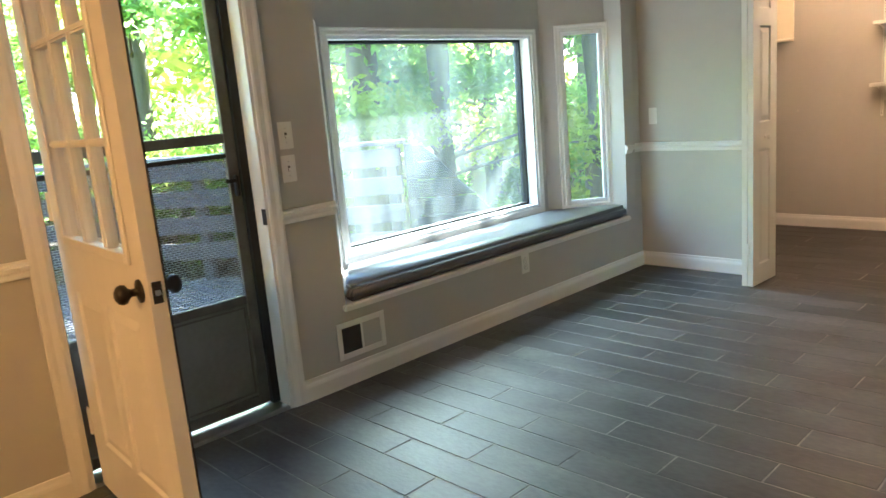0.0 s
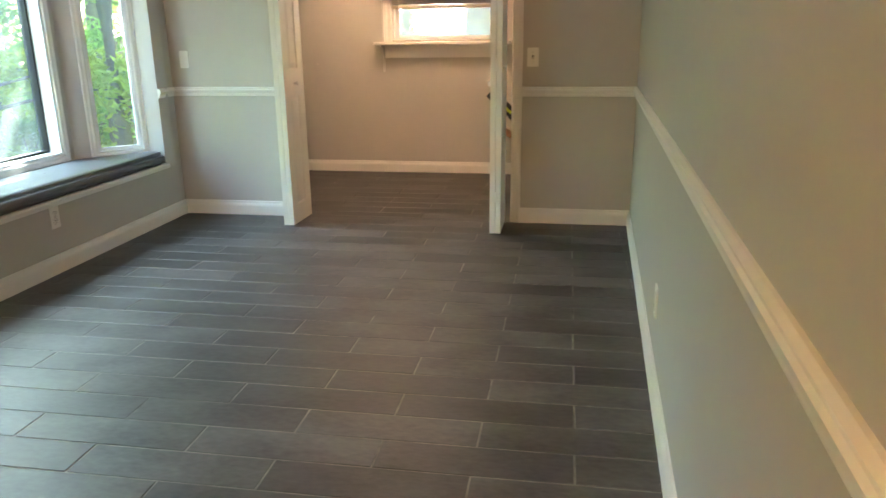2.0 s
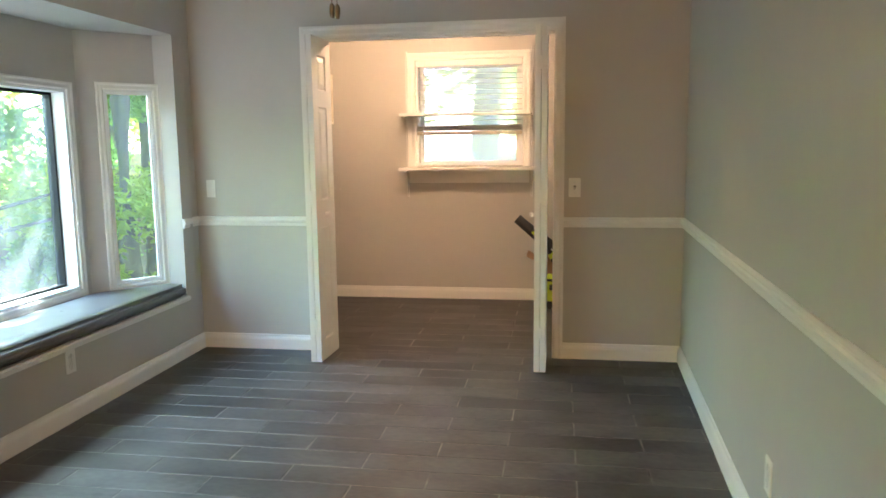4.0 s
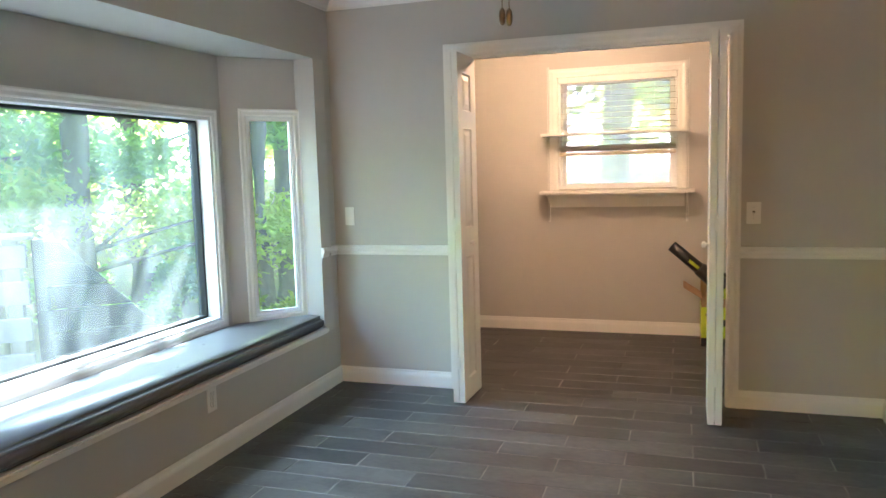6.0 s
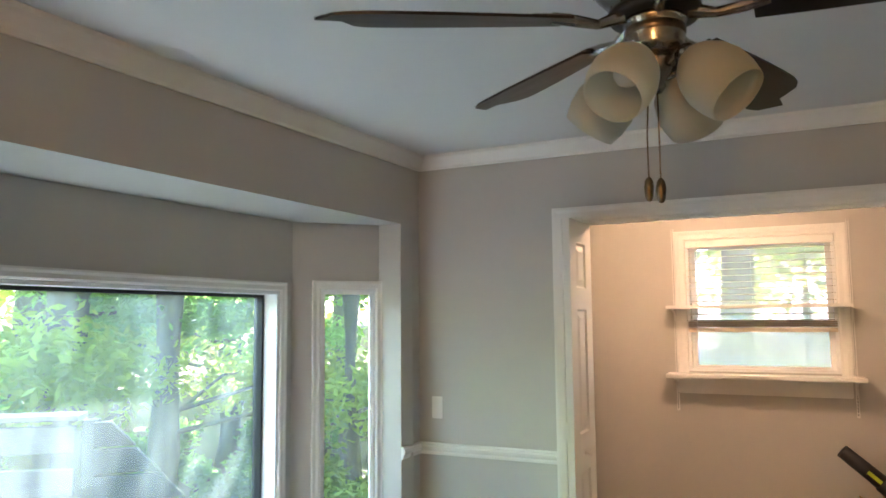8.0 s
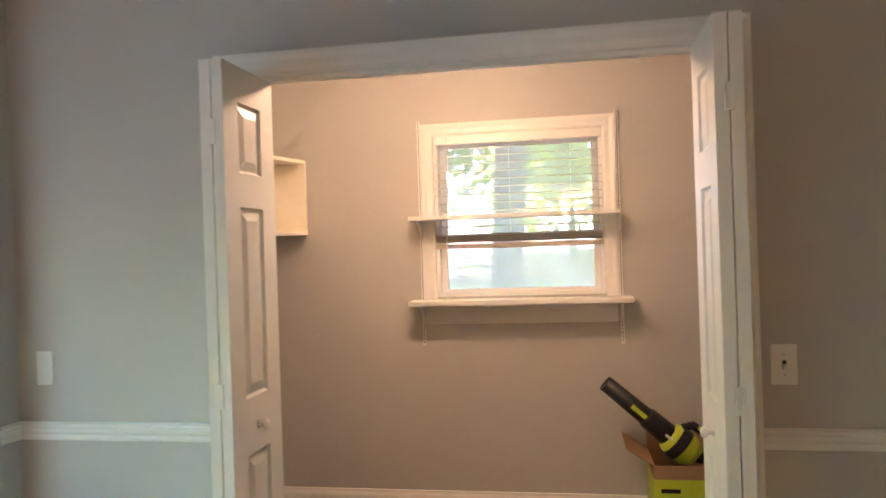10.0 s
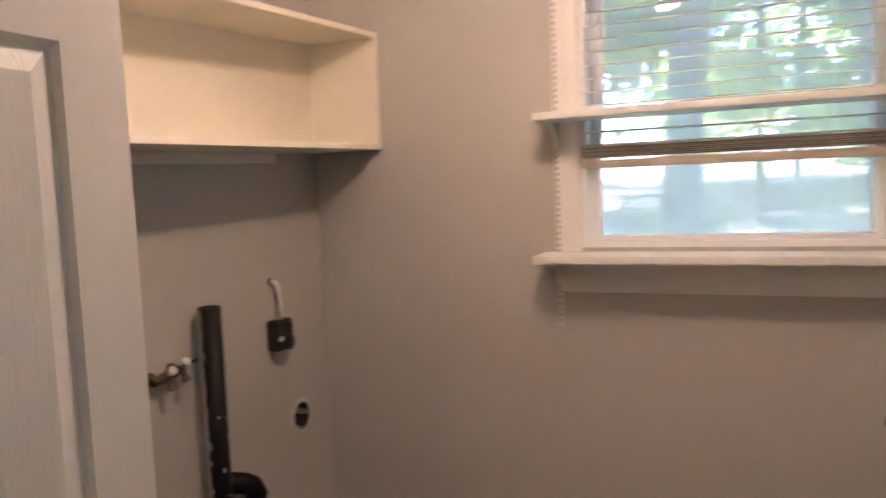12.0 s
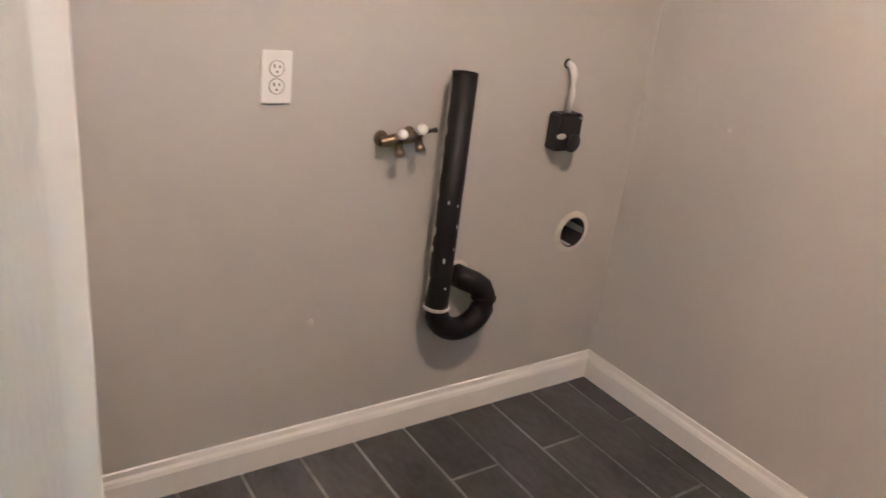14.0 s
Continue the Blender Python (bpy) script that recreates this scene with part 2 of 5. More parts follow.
def thing(name, label, category, m=None, group="", kind=""):
    ob = tagged(new(name), label, category, group, kind)
    if m is not None:
        ob.matrix_world = m
    return ob


def line_frame(p, q):
    """Local u runs from p to q, v points to the left of it, z is up."""
    d = (Vector(q) - Vector(p)).normalized()
    return Matrix(((d.x, -d.y, 0, p[0]), (d.y, d.x, 0, p[1]), (0, 0, 1, 0), (0, 0, 0, 1)))


def wall(name, p, q, z0, z1, t, holes=(), label="greige painted plaster wall", material=None, v0=0.0):
    length = (Vector(q) - Vector(p)).length
    us = sorted({0.0, length, *(h[0] for h in holes), *(h[1] for h in holes)})
    bm = bmesh.new()
    m = line_frame(p, q)
    for a, b in zip(us, us[1:]):
        mid = (a + b) / 2
        spans, low = [], z0
        for h in sorted((h for h in holes if h[0] <= mid <= h[1]), key=lambda h: h[2]):
            spans.append((low, h[2]))
            low = h[3]
        spans.append((low, z1))
        for s, e in spans:
            if e - s > 1e-4:
                box(bm, a, b, v0, t, s, e, m)
    bmesh.ops.remove_doubles(bm, verts=bm.verts, dist=0.00001)
    ob = part(name, bm, material or M_WALL)
    return tagged(ob, label, "wall", kind="structure")


def moulding(name, pts, profile, material, label, closed=False, parent=None, kind="structure", category="trim"):
    """Sweep a profile of (proud, height) along a line on the plan; the profile stands out to the right of the line. Mitred."""
    bm = bmesh.new()
    pts = [Vector(p) for p in pts]
    rings = []
    for i, p in enumerate(pts):
        a = (pts[i] - pts[i - 1]).normalized() if i else None
        b = (pts[i + 1] - pts[i]).normalized() if i + 1 < len(pts) else None
        a, b = a or b, b or a
        na, nb = Vector((a.y, -a.x)), Vector((b.y, -b.x))
        n = (na + nb).normalized()
        n = n / max(0.3, n.dot(na))
        rings.append([bm.verts.new((p.x + n.x * o, p.y + n.y * o, h)) for o, h in profile])
    for r, s in zip(rings, rings[1:]):
        for j in range(len(profile)):
            k = (j + 1) % len(profile)
            bm.faces.new((r[j], r[k], s[k], s[j]))
    bm.faces.new(rings[0])
    bm.faces.new(rings[-1][::-1])
    ob = part(name, bm, material, parent)
    return tagged(ob, label, category, kind=kind)


# ---- setting ----
XW, XE, YN, YS, H = -2.85, 0.288, 4.95, -2.6, 2.44
YL0, YL1, XLW = 5.012, 6.712, -2.722
OPX0, OPX1, OPH = -2.024, -0.491, 2.035          # laundry opening
DY0, DY1, DH = 0.975, 1.868, 2.04               # entry door opening
BY0, BY1, BZ0, BZ1 = 2.218, 4.745, 0.370, 2.05    # bay opening
XB = -3.283

def settled(y):
    """How far the old house's ceiling has dropped towards the entry."""
    return 0.02 * (YN - max(1.0, min(YN, y)))


def drop_head(ob):
    """The bay's head has settled with the ceiling."""
    for v in ob.data.vertices:
        if abs(v.co.z - BZ1) < 0.003:
            v.co.z -= 0.010 * (BY1 - max(BY0, min(BY1, v.co.y)))
    return ob


west = wall("wall_west", (XW, YS), (XW, YL0), 0, H, 0.14,
     [(DY0 - YS, DY1 - YS, 0, DH), (BY0 - YS, BY1 - YS, BZ0, BZ1)], "greige painted wall with a bay and an entry door")
wall("wall_north", (XW, YN), (XE, YN), 0, H, YL0 - YN, [(OPX0 - XW, OPX1 - XW, 0, OPH)], "greige painted wall with a wide closet-style opening")
ES, XS = (0.108, 0.25), 0.60                      # the east wall runs slightly askew to here, then the entry widens
wall("wall_laundry_east", (XE, YL1 + 0.14), (XE, YN), 0, H, 0.14, label="plain greige painted wall")
wall("wall_east", (XE, YN), ES, 0, H, 0.12, label="greige painted wall with a white chair rail")
wall("wall_entry_return", ES, (XS, ES[1]), 0, H, 0.12, label="plain greige painted wall")
wall("wall_entry_east", (XS, ES[1] + 0.12), (XS, YS - 0.14), 0, H, 0.14, label="plain greige painted wall")
wall("wall_south", (XS, YS), (XW - 0.14, YS), 0, H, 0.14, label="plain greige painted wall")
wall("wall_laundry_west", (XLW, YL0), (XLW, YL1), 0, H, 0.26, [(6.512 - YL0 - 0.046, 6.512 - YL0 + 0.046, 0.528, 0.620)], "greige painted laundry wall")
LW = (-1.691, -0.770, 1.180, 2.074)               # laundry window opening
wall("wall_laundry_north", (XLW - 0.26, YL1), (XE, YL1), 0, H, 0.14, [(LW[0] - XLW + 0.26, LW[1] - XLW + 0.26, LW[2], LW[3])], "greige painted laundry wall with a window")

bm = bmesh.new()
box(bm, XW - 0.14, XS + 0.14, YN, YL1 + 0.14, H, H + 0.12)
ceiling_ys = (YN, 1.0, YS - 0.14)
rows = [[bm.verts.new((x, y, H - settled(y) + dz)) for x in (XW - 0.13, XS + 0.13) for dz in (0, 0.1)] for y in ceiling_ys]
for a, b in zip(rows, rows[1:]):
    bm.faces.new((a[0], a[2], b[2], b[0]))
    bm.faces.new((a[1], b[1], b[3], a[3]))
    bm.faces.new((a[0], b[0], b[1], a[1]))
    bm.faces.new((a[2], a[3], b[3], b[2]))
tagged(part("ceiling", bm, M_CEIL), "white painted flat ceiling", "ceiling", kind="structure")
bm = bmesh.new()
box(bm, XW - 0.14, XS + 0.14, YS - 0.14, YL1 + 0.14, -0.12, 0.0014)
floor = tagged(part("floor", bm, M_GROUT), "dark slate-grey plank tile floor with light grout", "floor", kind="structure")
# unseen eaves reach far out to keep the sun off panes and seat
bm = bmesh.new()
box(bm, XW - 1.03, XE + 0.9, YS - 0.4, YL1 + 1.05, H + 0.13, H + 0.3)
tagged(part("roof", bm, M_SIDING), "plain flat roof slab above the rooms, unseen eaves widened to block sun", "roof", kind="structure")

# bay: back wall, two slanted cheeks, soffit and seat box
FR = ((XB, 4.40), (-2.965, 4.765))
FL = ((-2.93, 2.236), (XB, 2.530))
BW = (2.592 - 2.530, 4.302 - 2.530, 0.522, 1.694)
FLEN = (Vector(FL[1]) - Vector(FL[0])).length
SW = (0.145, 0.439, 0.503, 1.708)
SWL = (FLEN - 0.418, FLEN - 0.142, 0.503, 1.708)
drop_head(west)
bay_walls = [wall("wall_bay_back", (XB, 2.530), (XB, 4.40), BZ0, BZ1, 0.14, [BW], "greige painted bay wall round the picture window"),
wall("wall_bay_cheek_1", *FR, BZ0, BZ1, 0.045, [SW], "greige painted slanted bay wall round a narrow window"),
wall("wall_bay_cheek_2", *FL, BZ0, BZ1, 0.045, [SWL], "greige painted slanted bay wall round a narrow window"),
wall("wall_bay_return_1", (-2.965, 4.765), (XW - 0.001, BY1), BZ0, BZ1, 0.10),
wall("wall_bay_return_2", (XW - 0.001, BY0), (-2.93, 2.236), BZ0, BZ1, 0.10)]
for ob in bay_walls:
    drop_head(ob)


def bay_slab(name, z0, z1, material, grow, label, front=XW - 0.002):
    bm = bmesh.new()
    g = grow
    pts = [(front, BY0 + 0.001), (-2.93, 2.236 - g), (XB - g, 2.530 - g * 0.4), (XB - g, 4.40 + g * 0.4), (-2.965, 4.765 + g), (front, BY1 - 0.001)]
    lo = [bm.verts.new((x, y, z0)) for x, y in pts]
    hi = [bm.verts.new((x, y, z1)) for x, y in pts]
    bm.faces.new(lo)
    bm.faces.new(hi[::-1])
    for i in range(6):
        j = (i + 1) % 6
        bm.faces.new((lo[i], lo[j], hi[j], hi[i]))
    return tagged(part(name, bm, material), label, "trim", kind="structure")


drop_head(bay_slab("trim_bay_soffit", BZ1 + 0.001, BZ1 + 0.35, M_WALL, 0.28, "greige painted bay soffit"))
bay_slab("trim_bay_seat_base", -0.3, BZ0 - 0.0, M_SIDING, 0.11, "solid base under the window seat", front=XW - 0.13)

# mouldings
BASE = [(0, 0), (0.016, 0), (0.016, 0.068), (0.013, 0.079), (0.008, 0.088), (0.006, 0.102), (0, 0.104)]
RAIL = [(0, 0.838), (0.010, 0.838), (0.013, 0.846), (0.013, 0.858), (0.022, 0.868), (0.024, 0.880), (0.018, 0.886), (0.018, 0.893), (0.008, 0.900), (0, 0.900)]
CROWN = [(0, 2.362), (0.010, 2.362), (0.014, 2.374), (0.028, 2.388), (0.046, 2.412), (0.056, 2.422), (0.060, 2.438), (0, 2.438)]
CW = 0.062
cl, cr = DY0 - CW, DY1 + CW
moulding("baseboard_west", [(XW, cr), (XW, YN), (OPX0 - CW, YN)], BASE, M_TRIM, "white painted baseboard")
moulding("baseboard_entry", [(XW, YS), (XW, cl)], BASE, M_TRIM, "white painted baseboard")
moulding("baseboard_east", [(OPX1 + CW, YN), (XE, YN), ES, (XS, ES[1]), (XS, YS), (XW, YS)], BASE, M_TRIM, "white painted baseboard")
moulding("baseboard_laundry", [(OPX0 - CW, YL0), (XLW, YL0), (XLW, YL1), (XE, YL1), (XE, YL0), (OPX1 + CW, YL0)], BASE, M_TRIM, "white painted baseboard in the laundry")
moulding("chair_rail_west", [(XW, cr), (XW, BY0)], RAIL, M_TRIM, "white moulded chair rail")
moulding("chair_rail_corner", [(XW, BY1), (XW, YN), (OPX0 - CW, YN)], RAIL, M_TRIM, "white moulded chair rail")
moulding("chair_rail_entry", [(XW, YS), (XW, cl)], RAIL, M_TRIM, "white moulded chair rail")
moulding("chair_rail_east", [(OPX1 + CW, YN), (XE, YN), ES, (XS, ES[1]), (XS, YS), (XW, YS)], RAIL, M_TRIM, "white moulded chair rail")
east_at_1 = (XE + (ES[0] - XE) * (YN - 1.0) / (YN - ES[1]), 1.0)
crown = moulding("crown_trim", [(XW, YS), (XW, 1.0), (XW, YN), (XE, YN), east_at_1, ES], CROWN, M_TRIM, "white crown moulding under the ceiling")
for v in crown.data.vertices:
    v.co.z -= settled(v.co.y)


def casing(name, m, u0, u1, z0, z1, width, proud, material, bottom=False, parent=None, label="white painted casing"):
    """A mitred surround in local u, v, z; it stands proud on the room side, which is v below 0."""
    bm = bmesh.new()
    prof = [(0, 0), (0, -proud * 0.55), (width * 0.18, -proud * 0.8), (width * 0.55, -proud * 0.75), (width * 0.8, -proud), (width, -proud), (width, 0)]
    corners = [(u0, z0, -1, -1), (u0, z1, -1, 1), (u1, z1, 1, 1), (u1, z0, 1, -1)]
    rings = []
    for u, z, su, sz in corners:
        if not bottom and sz < 0:
            sz = 0
        rings.append([bm.verts.new((u + su * o, v, z + sz * o)) for o, v in prof])
    pairs = list(zip(rings, rings[1:])) + ([(rings[3], rings[0])] if bottom else [])
    for r, s in pairs:
        for j in range(len(prof)):
            k = (j + 1) % len(prof)
            bm.faces.new((r[j], r[k], s[k], s[j]))
    if not bottom:
        bm.faces.new(rings[0])
        bm.faces.new(rings[3][::-1])
    bmesh.ops.transform(bm, matrix=m, verts=bm.verts)
    ob = part(name, bm, material, parent, "" if parent else label)
    if not parent:
        tagged(ob, label, "trim", kind="structure")
    return ob


def ring(bm, m, u0, u1, z0, z1, w, v0, v1):
    """A rectangular frame of four butted bars, inside the given outline."""
    for a in ((u0, u0 + w, z0, z1), (u1 - w, u1, z0, z1), (u0 + w, u1 - w, z0, z0 + w), (u0 + w, u1 - w, z1 - w, z1)):
        box(bm, a[0], a[1], v0, v1, a[2], a[3], m)


def window(name, p, q, hole, label, pane, cw=0.042, deep=0.10, dark=True, sash=(0.055, 0.09), glass=0.070):
    m = line_frame(p, q)
    u0, u1, z0, z1 = hole
    w = tagged(new(name), label, "window", kind="structure")
    casing("window_casing", m, u0, u1, z0, z1, cw, 0.016, M_TRIM, True, w)
    bm = bmesh.new()
    ring(bm, m, u0 + 0.001, u1 - 0.001, z0 + 0.001, z1 - 0.001, 0.016, 0.002, deep - 0.002)
    part("window_frame", bm, M_VINYL, w)
    bm = bmesh.new()
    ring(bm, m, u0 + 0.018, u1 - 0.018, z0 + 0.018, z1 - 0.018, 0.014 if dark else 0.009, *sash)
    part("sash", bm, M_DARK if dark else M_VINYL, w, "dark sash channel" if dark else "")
    bm = bmesh.new()
    edge = 0.031 if dark else 0.026
    box(bm, u0 + edge, u1 - edge, glass, glass + 0.004, z0 + edge, z1 - edge, m)
    g = part("pane", bm, pane, w)
    g.visible_shadow = False
    return w


window("window_1", (XB, 2.530), (XB, 4.40), BW, "large white-framed picture window with dusty glass", M_HAZE, deep=0.14, sash=(0.08, 0.132), glass=0.11)
window("window_2", *FR, SW, "narrow white-framed bay window", M_SIDE, deep=0.045, dark=False, sash=(0.010, 0.034), glass=0.020)
window("window_3", *FL, SWL, "narrow white-framed bay window", M_SIDE, deep=0.045, dark=False, sash=(0.010, 0.034), glass=0.020)

# laundry opening and entry casings, jambs
mN = line_frame((0, YN), (1, YN))
casing("trim_laundry_opening", mN, OPX0, OPX1, 0, OPH, CW, 0.018, M_TRIM, label="white painted casing round the laundry opening")
casing("trim_laundry_opening_inside", Matrix.Translation((0, YL0, 0)) @ Matrix.Rotation(math.pi, 4, "Z"), -OPX1, -OPX0, 0, OPH, CW, 0.010, M_TRIM, label="white painted casing on the laundry side")
bm = bmesh.new()
for a in ((OPX0 - 0.003, OPX0 + 0.010, 0, OPH - 0.012), (OPX1 - 0.004, OPX1 + 0.003, 0, OPH - 0.012), (OPX0 - 0.003, OPX1 + 0.003, OPH - 0.012, OPH + 0.003)):
    box(bm, a[0], a[1], YN - 0.004, YL0 + 0.004, a[2], a[3])
box(bm, OPX0 + 0.013, OPX1 - 0.013, 4.962, 4.997, OPH - 0.028, OPH - 0.0125)
tagged(part("trim_laundry_jamb", bm, M_TRIM), "white painted jamb with a bifold track", "trim", kind="structure")
mW = line_frame((XW, 0), (XW, 1))
casing("trim_entry_door", mW, DY0, DY1, 0, DH, CW, 0.018, M_TRIM, label="white painted casing round the entry door")
bm = bmesh.new()
for a in ((DY0 - 0.003, DY0 + 0.014, 0, DH - 0.014), (DY1 - 0.014, DY1 + 0.003, 0, DH - 0.014), (DY0 - 0.003, DY1 + 0.003, DH - 0.014, DH + 0.003)):
    box(bm, XW - 0.144, XW + 0.004, a[0], a[1], a[2], a[3])
tagged(part("trim_entry_jamb", bm, M_DOOR), "white painted entry door jamb", "trim", kind="structure")
bm = bbox(XW - 0.17, XW + 0.0, DY0 + 0.015, DY1 - 0.015, -0.003, 0.018, 0.004)
tagged(part("trim_threshold", bm, M_STEEL), "worn aluminium door threshold", "threshold", kind="structure")

# ---- outdoors ----
def ground_height(x, y):
    slope = max(0.0, -x - 8) * 0.05 + max(0.0, y - 9) * 0.085
    return -1.0 + min(slope, 2.2) + 0.12 * math.sin(x * 0.7) * math.cos(y * 0.5)


def make_ground():
    n = 90
    bm = bmesh.new()
    axis = [math.copysign(abs(i / (n / 2)) ** 2.6 * 2500, i) for i in range(-n // 2, n // 2 + 1)]
    grid = [[bm.verts.new((x - 1.5, y + 2, ground_height(x - 1.5, y + 2))) for y in axis] for x in axis]
    for i in range(n):
        for j in range(n):
            bm.faces.new((grid[i][j], grid[i + 1][j], grid[i + 1][j + 1], grid[i][j + 1]))
    tagged(part("ground", bm, M_LITTER, smooth=True), "sloping woodland ground with brown leaf litter", "ground", kind="structure")


make_ground()


def leaves_mesh(name, centres, spread, count, size, seed, material, flat=0.58):
    """Many small folded leaves round the given clump centres, as one mesh."""
    rng = np.random.default_rng(seed)
    c = np.asarray(centres, float)
    idx = rng.integers(0, len(c), count)
    off = rng.normal(size=(count, 3))
    off /= np.linalg.norm(off, axis=1)[:, None]
    off *= (rng.random(count) ** 0.5)[:, None] * np.asarray(spread)[None, :] * rng.uniform(0.5, 1.15, count)[:, None]
    p = c[idx] + off
    s = size * rng.uniform(0.6, 1.3, count)
    n = rng.normal(size=(count, 3)) * (1 - flat) + np.array([0, 0, flat])
    n /= np.linalg.norm(n, axis=1)[:, None]
    a = np.cross(n, rng.normal(size=(count, 3)))
    a /= np.linalg.norm(a, axis=1)[:, None]
    b = np.cross(n, a)
    v = np.empty((count, 4, 3))
    v[:, 0] = p - a * s[:, None]
    v[:, 1] = p + b * (s * 0.42)[:, None] - n * (s * 0.12)[:, None]
    v[:, 2] = p + a * s[:, None] - n * (s * 0.2)[:, None]
    v[:, 3] = p - b * (s * 0.42)[:, None] - n * (s * 0.12)[:, None]
    me = bpy.data.meshes.new(name)
    me.vertices.add(count * 4)
    me.vertices.foreach_set("co", v.reshape(-1))
    me.loops.add(count * 4)
    me.loops.foreach_set("vertex_index", np.arange(count * 4, dtype=np.int32))
    me.polygons.add(count)
    me.polygons.foreach_set("loop_start", np.arange(0, count * 4, 4, dtype=np.int32))
    me.polygons.foreach_set("loop_total", np.full(count, 4, dtype=np.int32))
    me.update()
    me.validate()
    me.materials.append(material)
    return me


def limb(bm, pts, radii, sides=9):
    rings = []
    for i, p in enumerate(pts):
        d = (Vector(pts[min(i + 1, len(pts) - 1)]) - Vector(pts[max(i - 1, 0)])).normalized()
        q = d.to_track_quat("Z", "Y")
        rings.append([bm.verts.new(Vector(p) + q @ Vector((radii[i] * math.cos(6.2832 * s / sides), radii[i] * math.sin(6.2832 * s / sides), 0))) for s in range(sides)])
    for r, t in zip(rings, rings[1:]):
        for s in range(sides):
            bm.faces.new((r[s], r[(s + 1) % sides], t[(s + 1) % sides], t[s]))
    bm.faces.new(rings[-1])


def tree(x, y, height, radius, seed, count, leaf=0.075, low=0.3, reach=2.6, material=None):
    rng = random.Random(seed)
    z = ground_height(x, y) - 0.15
    t = thing("tree", "tall broadleaf tree with a grey-brown trunk and green crown", "tree", pose(x, y, z), "woodland trees")
    bm = bmesh.new()
    lean = (rng.uniform(-0.05, 0.05), rng.uniform(-0.05, 0.05))
    pts = [(lean[0] * h * height + 0.06 * math.sin(h * 9 + seed), lean[1] * h * height, h * height) for h in (0, 0.03, 0.12, 0.3, 0.5, 0.7, 0.9, 1.0)]
    limb(bm, pts, [radius * k for k in (1.45, 1.12, 1.0, 0.88, 0.7, 0.5, 0.25, 0.06)], 12)
    centres = []
    for i in range(16):
        h = rng.uniform(low, 0.86)
        base = Vector((lean[0] * h * height, lean[1] * h * height, h * height))
        a = rng.uniform(0, 6.28)
        r = reach * rng.uniform(0.6, 1.15) * (1.15 - 0.6 * h)
        tip = base + Vector((math.cos(a) * r, math.sin(a) * r, rng.uniform(-0.1, 0.8)))
        mid = base.lerp(tip, 0.5) + Vector((0, 0, 0.25))
        limb(bm, [base, mid, tip], [radius * 0.2 * (1.1 - h), radius * 0.09, 0.006], 6)
        centres += [tuple(tip), tuple(mid.lerp(tip, 0.4)), tuple(tip + Vector((rng.uniform(-0.8, 0.8), rng.uniform(-0.8, 0.8), rng.uniform(-0.5, 0.4))))]
    part("trunk", bm, M_BARK, t, smooth=True)
    crown = new("crown", leaves_mesh("crown", centres, (0.95, 0.95, 0.5), count, leaf, seed, material or M_LEAF))
    crown.parent = t
    return t


# trees from index 19 on are added to shade the ground behind the laundry
TREES = [(-8.75, 7.2, 13, 0.27), (-7.9, 7.9, 13, 0.19), (-9.5, 10.8, 12, 0.20), (-13.5, 11.5, 15, 0.34), (-7.2, 11.8, 12, 0.2), (-5.85, 8.95, 13, 0.14),
         (-16, 6.8, 16, 0.3), (-17, 1.0, 15, 0.3), (-10.5, 15.5, 14, 0.3), (-18, 13, 16, 0.36), (-7.5, 18.5, 14, 0.24),
         (-2.15, 17.0, 15, 0.33), (1.5, 18.5, 14, 0.25), (-4.4, 19.5, 15, 0.11), (4.5, 20, 15, 0.3), (-12, -2.5, 14, 0.3), (-20, 4.5, 16, 0.36), (-9.5, 21, 15, 0.4), (0.2, 26, 16, 0.12), (-4.3, 13.2, 15, 0.2), (2.8, 13.5, 15, 0.24), (0.6, 16.2, 16, 0.16), (-5.5, 23, 17, 0.16), (-0.8, 23.5, 17, 0.12), (-9, 26, 17, 0.3), (3.4, 24, 17, 0.2), (-3.4, 29, 18, 0.12)]
for i, (x, y, h, r) in enumerate(TREES):
    tree(x, y, h * 0.8, r, 11 + i, 34000 if i > 21 else 30000 if i in (10, 11, 12, 13, 14, 18, 19, 20, 21) else 30000, low=0.3 if i > 21 else 0.55 if i > 18 else 0.42 if i in (4, 5, 10, 11, 12, 13, 14, 17, 18) else 0.12 if i % 3 else 0.22, reach=5.0 if i > 21 else 4.0 if i in (10, 11, 12, 13, 14, 18, 19, 20, 21) else 3.0, material=M_LEAF2 if i % 4 == 1 else M_LEAF)


def shrub(x, y, size, seed, count, material):
    z = ground_height(x, y)
    rng = random.Random(seed)
    t = thing("shrub", "leafy green woodland shrub", "shrub", pose(x, y, z - 0.05), "woodland shrubs")
    bm = bmesh.new()
    centres = []
    for i in range(9):
        a, r, h = rng.uniform(0, 6.28), rng.uniform(0.2, 0.8) * size, rng.uniform(0.4, 1.5) * size
        tip = (math.cos(a) * r, math.sin(a) * r, h)
        limb(bm, [(0, 0, 0), (tip[0] * 0.4, tip[1] * 0.4, h * 0.6), tip], [0.02 * size, 0.014 * size, 0.004], 5)
        centres.append(tip)
    part("stem", bm, M_BARK, t)
    c = new("foliage", leaves_mesh("foliage", centres, (0.5 * size, 0.5 * size, 0.35 * size), count, 0.07, seed, material))
    c.parent = t


